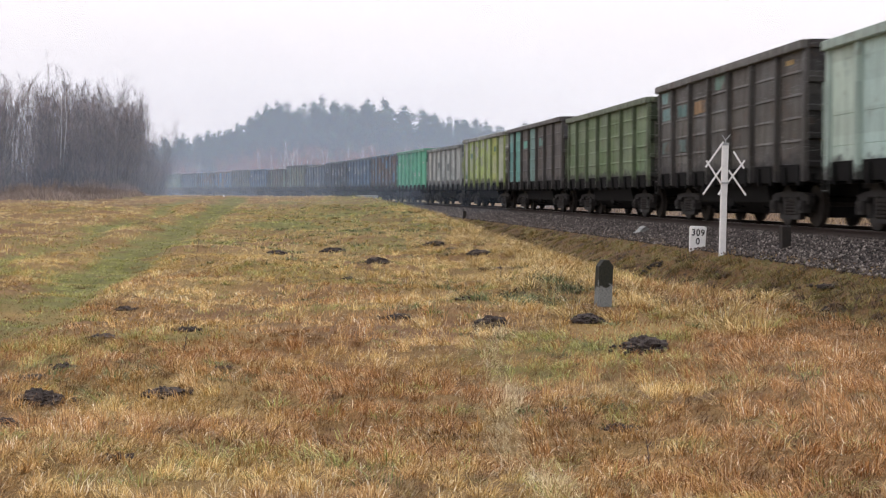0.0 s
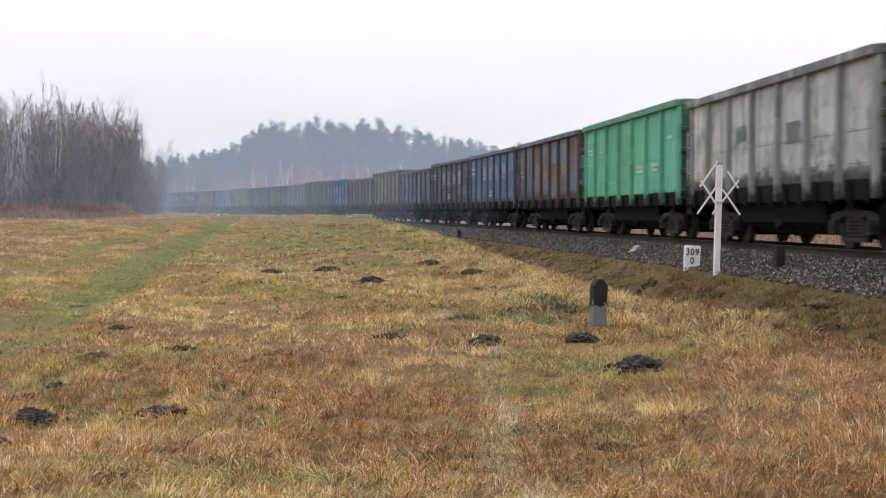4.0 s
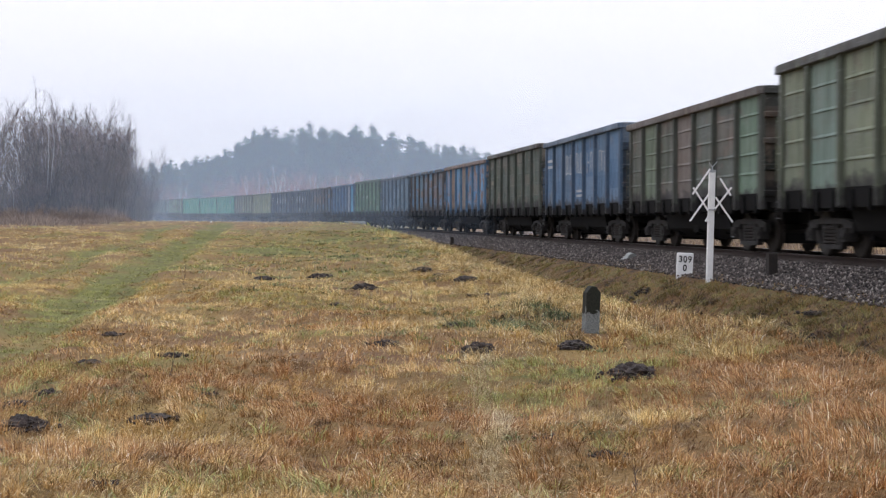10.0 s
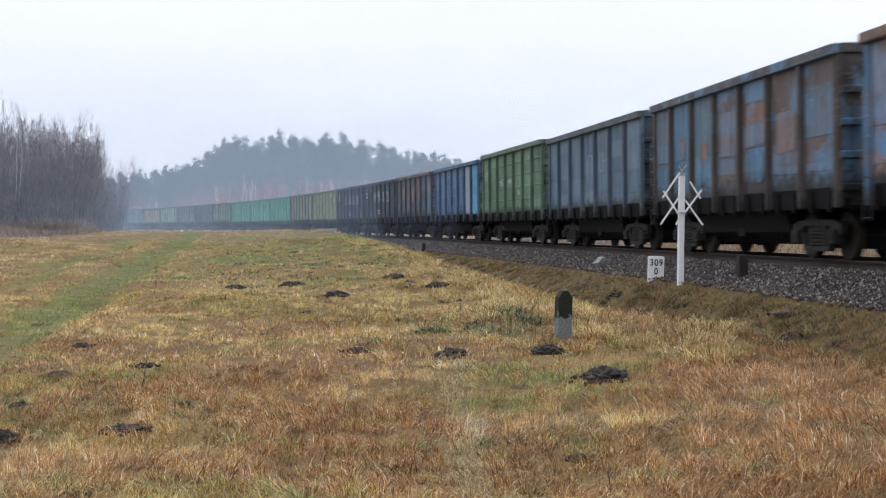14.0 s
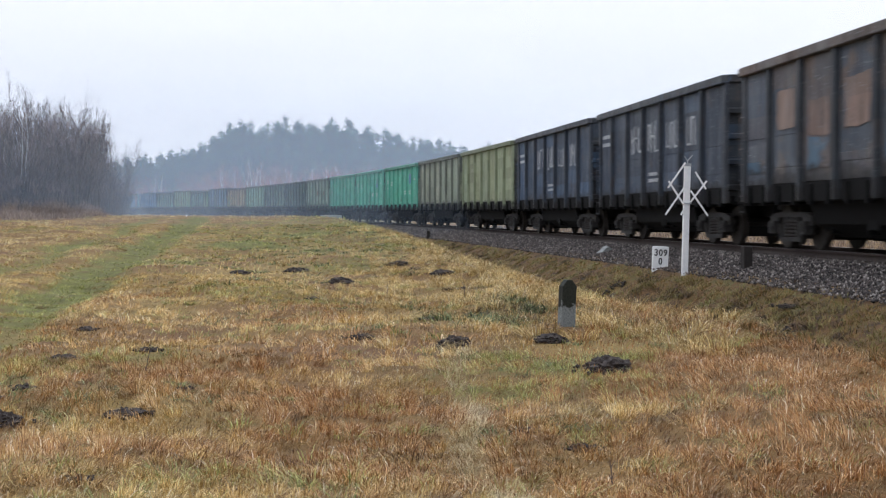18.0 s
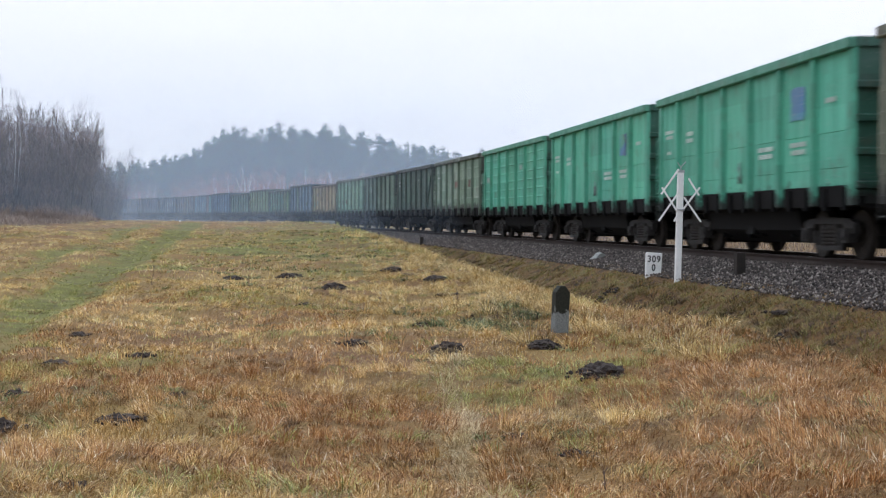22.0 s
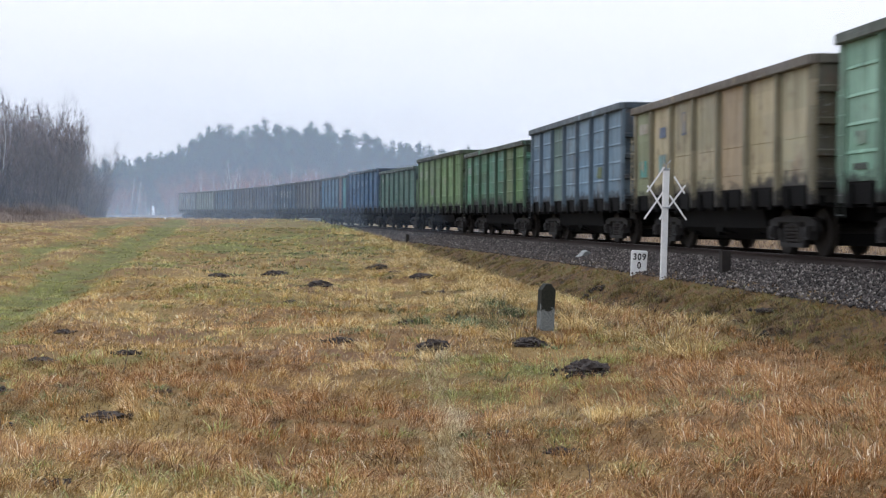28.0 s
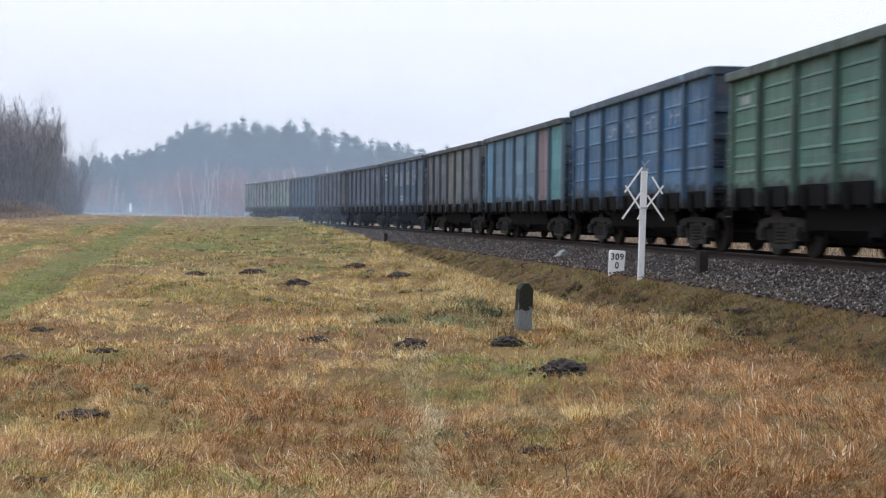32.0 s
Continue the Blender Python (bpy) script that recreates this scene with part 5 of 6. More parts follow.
# ---- trees ----
def tubes(segs, sides):
    """Tapered tubes from rows of p, q, r0, r1."""
    a = np.asarray(segs, float)
    p, q, r0, r1 = a[:, 0:3], a[:, 3:6], a[:, 6], a[:, 7]
    d = q - p
    d /= np.linalg.norm(d, axis=1)[:, None] + 1e-9
    ref = np.where(np.abs(d[:, 2:3]) > 0.9, np.array([[1.0, 0, 0]]), np.array([[0, 0, 1.0]]))
    e1 = np.cross(d, ref)
    e1 /= np.linalg.norm(e1, axis=1)[:, None] + 1e-9
    e2 = np.cross(d, e1)
    ang = np.arange(sides) * 2 * np.pi / sides
    ring = np.cos(ang)[None, :, None] * e1[:, None] + np.sin(ang)[None, :, None] * e2[:, None]
    v = np.concatenate([p[:, None] + ring * r0[:, None, None], q[:, None] + ring * r1[:, None, None]], 1)
    k = np.arange(sides)
    f = np.stack([k, (k + 1) % sides, (k + 1) % sides + sides, k + sides], 1)
    if sides == 2:
        f = f[:1]
    faces = f[None] + (2 * sides * np.arange(len(a)))[:, None, None]
    return v.reshape(-1, 3), faces.reshape(-1, 4)


def grow(seed, height, upright, spread_, levels, thick):
    """Limbs and twigs of a bare tree: a straight stem, rising limbs and fine straight twigs."""
    r = random.Random(seed)
    limbs, twigs = [], []

    def off(d, angle):
        side = d.orthogonal().normalized()
        side.rotate(Matrix.Rotation(r.uniform(0, 6.28), 3, d))
        return (d * math.cos(angle) + side * math.sin(angle)).normalized()

    def stem(p, d, length, rad, n, wob, store, lift):
        pts = [p]
        for i in range(n):
            d = (d + Vector((r.gauss(0, wob), r.gauss(0, wob), lift))).normalized()
            q = pts[-1] + d * length / n
            store.append((*pts[-1], *q, max(rad * (1 - 0.9 * i / n), 0.006), max(rad * (1 - 0.9 * (i + 1) / n), 0.004)))
            pts.append(q)
        return pts, d

    def twig_on(pts, length, count, lev):
        for _ in range(count):
            k = r.randrange(len(pts) - 1)
            d = (pts[k + 1] - pts[k]).normalized()
            e = off(d, r.uniform(0.35, 0.8))
            e.z += 0.3
            q = pts[k] + (pts[k + 1] - pts[k]) * r.random()
            tp, _d = stem(q, e.normalized(), length * r.uniform(0.5, 1.1), 0.011, 2, 0.10, twigs, 0.05)
            if lev:
                twig_on(tp, length * 0.5, 3, lev - 1)

    forks = r.choice((1, 2, 2, 3))
    for _f in range(forks):
        d0 = off(Vector((0, 0, 1)), 0.04 if forks == 1 else r.uniform(0.08, 0.2))
        pts, _d = stem(Vector((0, 0, -0.2)), d0, height * r.uniform(0.82, 1.0), thick * (1.0 if forks == 1 else 0.75), 10, 0.06, limbs, 0.03)
        for k in range(3, 10):
            f = k / 10
            for _ in range(2 if k < 6 else 3):
                d = (pts[k + 1] - pts[k]).normalized()
                q = pts[k] + (pts[k + 1] - pts[k]) * r.random()
                ln = height * (0.30 - 0.20 * f) * r.uniform(0.55, 1.2) * (spread_ / 0.42)
                lp, _d = stem(q, off(d, r.uniform(0.45, 0.95)), ln, thick * (0.26 - 0.17 * f), 5, 0.13, limbs, 0.10)
                twig_on(lp, ln * 0.42, 6, levels - 2)
        twig_on(pts[7:], height * 0.075, 7, 1)
    return limbs, twigs


def bare_tree(seed, height, spread_, thick, bark, twig, levels=3, name="bare_tree", label="", category="tree"):
    limbs, twigs = grow(seed, height, 1.0, spread_, levels, thick)
    t = empty(name, Matrix(), label, category)
    v, f = tubes(limbs, 5)
    placed("trunk", raw_mesh("trunk", v, f, bark), bark, t)
    v, f = tubes(twigs, 2)
    placed("crown", raw_mesh("crown", v, f, twig), twig, t)
    return t


def bush_mesh(seed, height, n):
    """Many stems from one root."""
    r = random.Random(seed)
    segs = []
    for i in range(n):
        a, lean = r.uniform(0, 6.28), r.uniform(0.05, 0.75)
        d = Vector((math.cos(a) * lean, math.sin(a) * lean, 1)).normalized()
        q = Vector((math.cos(a) * r.random() * 0.4, math.sin(a) * r.random() * 0.4, -0.1))
        length, rad = height * r.uniform(0.5, 1.0), 0.03
        for k in range(5):
            d = (d + Vector((r.gauss(0, 0.12), r.gauss(0, 0.12), 0.06))).normalized()
            nx = q + d * length / 5
            segs.append((*q, *nx, rad * (1 - k / 5.5), rad * (1 - (k + 1) / 5.5)))
            for _ in range(3):
                td = (d + Vector((r.gauss(0, 0.6), r.gauss(0, 0.6), r.gauss(0.2, 0.4)))).normalized()
                e1 = q + d * length / 5 * r.random()
                e2 = e1 + td * length * r.uniform(0.12, 0.25)
                segs.append((*e1, *e2, 0.010, 0.004))
                td = (td + Vector((r.gauss(0, 0.5), r.gauss(0, 0.5), 0.3))).normalized()
                segs.append((*(e1 + (e2 - e1) * 0.5), *(e1 + (e2 - e1) * 0.5 + td * length * 0.12), 0.007, 0.003))
            q = nx
    return tubes(segs, 2)


def bush(seed, height, n, mat, label, name="bare_bush"):
    v, f = bush_mesh(seed, height, n)
    return tagged(new(name, raw_mesh(name, v, f, mat)), label, "bush")


def scatter(makers, spots, group):
    """The first of each kind is the thing itself, the rest are copies."""
    used = set()
    r = random.Random(len(spots))
    for i, (x, y, k, sc) in enumerate(spots):
        k %= len(makers)
        m = pose(x, y, on_ground(x, y), 0, 0, r.uniform(0, 360))
        src = makers[k]
        if k in used:
            ob = copy_thing(src, m)
        else:
            used.add(k)
            src.matrix_basis = m
            ob = src
        ob.scale = (sc, sc, sc * r.uniform(0.94, 1.06))
        ob["group"] = group


def near_wood():
    r = random.Random(5)
    kinds = [bare_tree(20 + i, 11.4 + 0.5 * (i % 3), 0.40 + 0.07 * (i % 3), 0.10, M_BARK, M_TWIG, 3, label="tall slender leafless tree with fine upright grey-brown twigs") for i in range(6)]
    spots = []
    for i in range(145):
        d = 108 + 110 * r.random() ** 1.25
        edge = np.interp(d, (105, 150, 215), (-0.243, -0.219, -0.203))
        side = edge - 0.135 * r.random() ** 1.2
        rise = float(np.interp(side, (-0.33, -0.287, -0.262, -0.245, -0.2286, -0.216, -0.203), (0.081, 0.080, 0.077, 0.073, 0.066, 0.055, 0.041)))
        sc = (rise * d + 1.0) / 11.25 * r.choice((r.uniform(0.55, 0.85), r.uniform(0.8, 0.98), r.uniform(0.9, 1.01)))
        spots.append((d * side, d, r.randrange(6), sc))
    scatter(kinds, spots, "leafless wood at the field's edge")
    bushes = [bush(40 + i, 5.4, 56, M_TWIG, "dense leafless grey-brown thicket bush") for i in range(3)]
    spots = []
    for i in range(150):
        d = 106 + 106 * r.random()
        edge = np.interp(d, (104, 150, 212), (-0.254, -0.229, -0.205))
        spots.append((d * (edge - abs(r.gauss(0, 0.045))), d, r.randrange(3), r.uniform(0.55, 1.2) * (d / 125) ** 0.6))
    scatter(bushes, spots, "thicket under the leafless wood")
    scrub = [bush(50 + i, 1.7, 34, M_SCRUB, "low tangled brown scrub along the wood's foot") for i in range(3)]
    spots = []
    for i in range(80):
        a = -0.345 + 0.118 * r.random()
        d = float(np.interp(a, (-0.34, -0.28, -0.224), (92, 90, 99))) + 9 * r.random()
        spots.append((a * d, d, r.randrange(3), r.choice((r.uniform(0.2, 0.4), r.uniform(0.35, 0.75)))))
    scatter(scrub, spots, "scrub along the leafless wood")
    white = [bare_tree(60, 12, 0.32, 0.08, M_BIRCH, M_TWIG, 3, "birch_tree", "leafless birch with a pale trunk in the thicket")]
    scatter(white, [(-30.4, 107.5, 0, 0.72), (-34.4, 112, 0, 0.4)], "birches in the near wood")


near_wood()


def make_pine(seed):
    r = random.Random(seed)
    h = 20.5 + 1.5 * r.random()
    t = empty("pine_tree", Matrix(), "tall dark green pine with a bare lower trunk", "tree")
    segs, tips = [], []
    q, d = Vector((0, 0, -0.3)), Vector((0, 0, 1))
    line = [q]
    for i in range(8):
        d = (d + Vector((r.gauss(0, 0.03), r.gauss(0, 0.03), 0.1))).normalized()
        n = q + d * (h + 0.3) / 8
        segs.append((*q, *n, 0.22 * (1 - i / 8.4), 0.22 * (1 - (i + 1) / 8.4)))
        q = n
        line.append(q)

    def at(z):
        k = min(int(max(z, 0) / h * 8), 7)
        return line[k] + (line[k + 1] - line[k]) * (max(z, 0) / h * 8 - k)

    low, wide = h * r.uniform(0.36, 0.5), r.uniform(2.1, 3.2)
    bulge, flat = r.uniform(0.45, 0.92), r.uniform(0.0, 0.5)
    z = low
    while z < h - 0.5:
        # whorls of level or rising limbs, with air between them
        f = (z - low) / (h - low)
        reach = wide * min(1.0, 0.55 + 1.6 * f) * (1 - f) ** bulge
        turn0 = r.uniform(0, 6.28)
        count = r.choice((3, 4, 5))
        for b in range(count):
            if r.random() < 0.2:
                continue
            a = turn0 + 6.28 * b / count + r.gauss(0, 0.3)
            ln = reach * r.uniform(0.4, 1.25) + 0.3
            c = at(z) + Vector((math.cos(a) * ln, math.sin(a) * ln, ln * (0.05 + flat * 0.4 + 0.5 * f) * r.uniform(0.4, 1.3)))
            segs.append((*at(z), *c, 0.05 * (1.1 - f), 0.012))
            for k in range(max(3, int(ln * 6.0))):
                w = 0.3 + 0.75 * r.random()
                tips.append(at(z) + (c - at(z)) * w + Vector((r.gauss(0, 0.12 * ln), r.gauss(0, 0.12 * ln), r.gauss(0.05, 0.07))))
        z += r.uniform(0.38, 0.85)
    for k in range(5):
        tips.append(line[-1] + Vector((r.gauss(0, 0.04 + 0.06 * k), r.gauss(0, 0.04 + 0.06 * k), 0.3 - 0.25 * k)))
    v, f = tubes(segs, 4)
    placed("trunk", raw_mesh("trunk", v, f, M_PINEBARK), M_PINEBARK, t)
    g = np.random.default_rng(seed)
    c = np.repeat(np.array([list(p) for p in tips]), 8, 0)
    dirs = g.normal(size=(len(c), 3))
    dirs[:, 2] = np.abs(dirs[:, 2]) * 0.9 + 0.1
    dirs /= np.linalg.norm(dirs, axis=1)[:, None]
    side = np.cross(dirs, g.normal(size=(len(c), 3)))
    side /= np.linalg.norm(side, axis=1)[:, None]
    ln, wd = g.uniform(0.2, 0.55, (len(c), 1)), 0.075
    base = c + g.normal(size=(len(c), 3)) * np.array([0.32, 0.32, 0.16])
    v = np.stack([base - side * wd, base + side * wd, base + dirs * ln], 1).reshape(-1, 3)
    f = np.arange(len(v)).reshape(-1, 3)
    placed("crown", raw_mesh("crown", v, f, M_NEEDLE), M_NEEDLE, t)
    return t


def far_wood():
    r = random.Random(11)
    kinds = [make_pine(70 + i) for i in range(7)]
    # skyline: share of the view across, distance and size of the trees there
    cut = ((-0.30, 460, 0.72), (-0.205, 440, 0.78), (-0.155, 400, 0.82), (-0.13, 345, 0.97), (-0.085, 330, 1.04), (-0.045, 335, 1.0), (0.0, 350, 0.9), (0.05, 380, 0.84), (0.10, 380, 0.88), (0.20, 400, 0.84), (0.34, 420, 0.8))
    ca, cd, cs = [c[0] for c in cut], [c[1] for c in cut], [c[2] * 1.075 for c in cut]
    spots = []
    for i in range(330):
        a = (-0.30 + 0.6 * ((i * 0.6180339) % 1), -0.24 + 0.13 * ((i * 0.7548777) % 1), -0.17 + 0.23 * ((i * 0.5698403) % 1))[i % 3]
        deep = abs(r.gauss(0, 36))
        d = float(np.interp(a, ca, cd)) + deep
        sc = float(np.interp(a, ca, cs)) * r.choice((r.uniform(0.8, 0.94), r.uniform(0.9, 0.99), r.uniform(0.95, 1.03))) * (1 + deep / 900)
        spots.append((a * d, d, r.randrange(7), sc))
    scatter(kinds, spots, "misty pine wood behind the line")
    # deeper in the wood the crowns close into one mass
    src = [c.data for k in kinds for c in k.children if c.name.startswith("crown")]
    raw = []
    for me in src:
        co = np.empty(len(me.vertices) * 3, np.float32)
        me.vertices.foreach_get("co", co)
        raw.append(co.reshape(-1, 3, 3))
    tris = []
    for i in range(240):
        a = (r.uniform(-0.32, 0.32), r.uniform(-0.26, -0.0))[i % 2]
        d = float(np.interp(a, ca, cd)) + r.uniform(25, 110)
        sc = float(np.interp(a, ca, cs)) * r.uniform(0.8, 1.0)
        pick = raw[r.randrange(7)][r.randrange(3)::3]
        t = r.uniform(0, 6.28)
        m = np.array([[math.cos(t), -math.sin(t), 0], [math.sin(t), math.cos(t), 0], [0, 0, 1]])
        mid = pick.mean(1, keepdims=True)
        pts = (mid + (pick - mid) * 1.9) @ m.T * sc + np.array([a * d, d, on_ground(a * d, d) - 3.3 - (i % 3) * 4.0])
        tris.append(pts.reshape(-1, 3))
    for i in range(60):
        a = -0.31 + 0.2 * ((i * 0.6180339) % 1)
        d = float(np.interp(a, ca, cd)) + r.uniform(10, 60)
        pick = raw[i % 7][i % 3::3]
        mid = pick.mean(1, keepdims=True)
        tris.append(((mid + (pick - mid) * 2.4) * 0.8 + np.array([a * d, d, on_ground(a * d, d) - 5.0 - (i % 3) * 2.5])).reshape(-1, 3))
    v = np.concatenate(tris)
    ob = new("deep_pine_wood", raw_mesh("deep_pine_wood", v, np.arange(len(v)).reshape(-1, 3), M_NEEDLE))
    tagged(ob, "close dark crowns deep in the misty pine wood", "woods", kind="stuff")
    birches = [bare_tree(90 + i, 14, 0.30, 0.19, M_BIRCH, M_REDTWIG, 2, "birch_tree", "slender leafless birch with a white trunk") for i in range(3)]
    spots = []
    for i in range(90):
        a = r.choice((r.uniform(-0.135, -0.05), r.uniform(-0.13, 0.06), r.uniform(-0.2, 0.12)))
        d = float(np.interp(a, ca, cd)) - 40 + r.gauss(0, 6)
        spots.append((a * d, d, r.randrange(3), r.uniform(0.5, 0.85)))
    scatter(birches, spots, "birches before the pines")
    brush = [bush_mesh(120 + i, 8.0, 44) for i in range(3)]
    vs, fs, n = [], [], 0
    for i in range(190):
        a = -0.14 + 0.38 * ((i * 0.6180339) % 1) if i % 5 else r.uniform(-0.27, -0.13)
        d = float(np.interp(a, ca, cd)) - 38 + r.gauss(0, 6)
        v, f = brush[r.randrange(3)]
        t, sc = r.uniform(0, 6.28), r.uniform(0.8, 1.55)
        m = np.array([[math.cos(t), -math.sin(t), 0], [math.sin(t), math.cos(t), 0], [0, 0, 1]])
        vs.append(v @ m.T * sc + np.array([a * d, d, on_ground(a * d, d)]))
        fs.append(f + n)
        n += len(v)
    ob = new("brush", raw_mesh("brush", np.concatenate(vs), np.concatenate(fs), M_REDTWIG))
    tagged(ob, "leafless reddish brown brush at the foot of the pines", "brush", kind="stuff")


far_wood()


# ---- mist hanging over the far meadow ----
def build_mist():
    for y, half, veil in ((72, 130, 0.05), (100, 150, 0.14), (145, 190, 0.12), (200, 250, 0.16), (255, 330, 0.24), (312, 420, 0.30)):
        v = [(-half, 0, 0), (half, 0, 0), (half, 0, 45), (-half, 0, 45)]
        ob = new("mist_bank", raw_mesh("mist_bank", v, [(0, 1, 2, 3)], M_MIST, {"veil": [veil] * 4}))
        ob.matrix_basis = pose(-20, y, -1.0)
        tagged(ob, "thin white ground mist before the woods", "mist", "mist over the meadow", "structure")


build_mist()


# ---- grass ----
def in_view(n, y0, y1, power, g):
    y = y0 + (y1 - y0) * g.random(n) ** power
    if y1 <= 6:
        return g.uniform(-13, 7, n), y
    half = 0.345 * y + 1.2
    x = g.uniform(-1, 1, n) * half + 0.028 * y
    return x, y


MOLE_XY = np.array([(m[0], m[1], m[2]) for m in MOLES])


def build_grass(name, n, y0, y1, power, width, lo, hi, seed, label, parts=2):
    g = np.random.default_rng(seed)
    x, y = in_view(n, y0, y1, power, g)
    # tufts: draw blades towards tuft centres
    cell = 0.17 + 0.004 * y
    cx, cy = np.round(x / cell), np.round(y / cell)
    jx = np.sin(cx * 12.9898 + cy * 78.233) * 43758.5453
    jy = np.sin(cx * 39.346 + cy * 11.135) * 24634.6345
    tx, ty = (cx + (jx - np.floor(jx)) - 0.5) * cell, (cy + (jy - np.floor(jy)) - 0.5) * cell
    pull = g.uniform(0.0, 0.55, n)
    x, y = x + (tx - x) * pull, y + (ty - y) * pull
    u, _ = offset(x, y)
    tuft = jx - np.floor(jx)
    keep = (u > 3.5) & ~((tuft < 0.10) & (g.random(n) < 0.5))
    for mx, my, mw in MOLE_XY:
        keep &= (x - mx) ** 2 + (y - my) ** 2 > (mw * 0.44) ** 2
    x, y, tuft, u, tx, ty = x[keep], y[keep], tuft[keep], u[keep], tx[keep], ty[keep]
    n = len(x)
    z = ground_z(x, y) - 0.01
    rut = np.clip(ruts(x, y), 0, 1)
    size = g.uniform(lo, hi, n) * (0.55 + 0.9 * tuft) * (1 - 0.3 * rut)
    size *= 1 + 0.6 * np.exp(-((u - 6.4) / 0.9) ** 2) * smooth(14, 20, y) * 1.6
    # blades hang away from their tuft's centre, combed by a slow swirl
    away = np.arctan2(y - ty, x - tx)
    flow = 1.6 * np.sin(0.8 * x + 0.5 * y) + 1.2 * np.sin(1.9 * y - 1.1 * x)
    dx, dy = np.cos(flow) * 0.7 + 0.6 * np.cos(away) + g.normal(0, 0.6, n), np.sin(flow) * 0.7 + 0.6 * np.sin(away) + g.normal(0, 0.6, n)
    dn = np.hypot(dx, dy) + 1e-6
    dx, dy = dx / dn, dy / dn
    lean = np.clip(g.normal(0.78, 0.42, n), 0.0, 1.45)
    bend = g.uniform(0.35, 0.85, n)
    wd = width * g.uniform(0.6, 1.3, n)
    yaw = g.uniform(0, 6.28, n)
    sx, sy = np.cos(yaw) * wd, np.sin(yaw) * wd
    rows, hh, dd = [], np.zeros(n), np.zeros(n)
    for k, w in enumerate((1.0, 0.85, 0.6, 0.0)[-parts - 1:] if parts == 3 else (1.0, 0.8, 0.0)):
        if k:
            hh = hh + size / parts * np.cos(lean + bend * (k - 1) * 3 / parts)
            dd = dd + size / parts * np.sin(lean + bend * (k - 1) * 3 / parts)
        px, py, pz = x + dx * dd, y + dy * dd, z + np.maximum(hh, 0.0)
        if w:
            rows += [np.stack([px - sx * w, py - sy * w, pz], -1), np.stack([px + sx * w, py + sy * w, pz], -1)]
        else:
            rows.append(np.stack([px, py, pz], -1))
    c = 2 * parts + 1
    v = np.stack(rows, 1).reshape(-1, 3)
    f = []
    for k in range(parts - 1):
        f += [(2 * k, 2 * k + 1, 2 * k + 3), (2 * k, 2 * k + 3, 2 * k + 2)]
    f = np.array(f + [(c - 3, c - 2, c - 1)])[None] + c * np.arange(n)[:, None, None]
    ob = new(name, raw_mesh(name, v, f.reshape(-1, 3), M_BLADE, {"green": np.repeat(green_at(x, y), c), "pale": np.repeat(pale_at(x, y), c), "bank": np.repeat(smooth(5.4, 4.8, bank_u(u, np.interp(y, TY, TS))) * 0.95, c), "rust": np.repeat(rust_at(x, y), c), "clump": np.repeat(tuft, c)}))
    return tagged(ob, label, "grass", kind="stuff")


build_grass("dry_grass", 60000, -8, 6, 0.8, 0.004, 0.06, 0.17, 5, "dry tan winter grass at the near end of the field")
build_grass("dry_grass", 340000, 5.8, 15, 0.95, 0.0022, 0.05, 0.15, 1, "dense dry tan and rust-coloured winter grass")
build_grass("dry_grass", 260000, 15, 34, 0.8, 0.0042, 0.05, 0.14, 2, "dense dry tan grass with green tufts")
build_grass("dry_grass", 150000, 34, 75, 0.8, 0.0092, 0.06, 0.15, 3, "short pale tan grass on the rise of the field")
build_grass("dry_grass", 60000, 75, 125, 0.8, 0.014, 0.06, 0.15, 4, "short pale tan grass on the crest of the field")


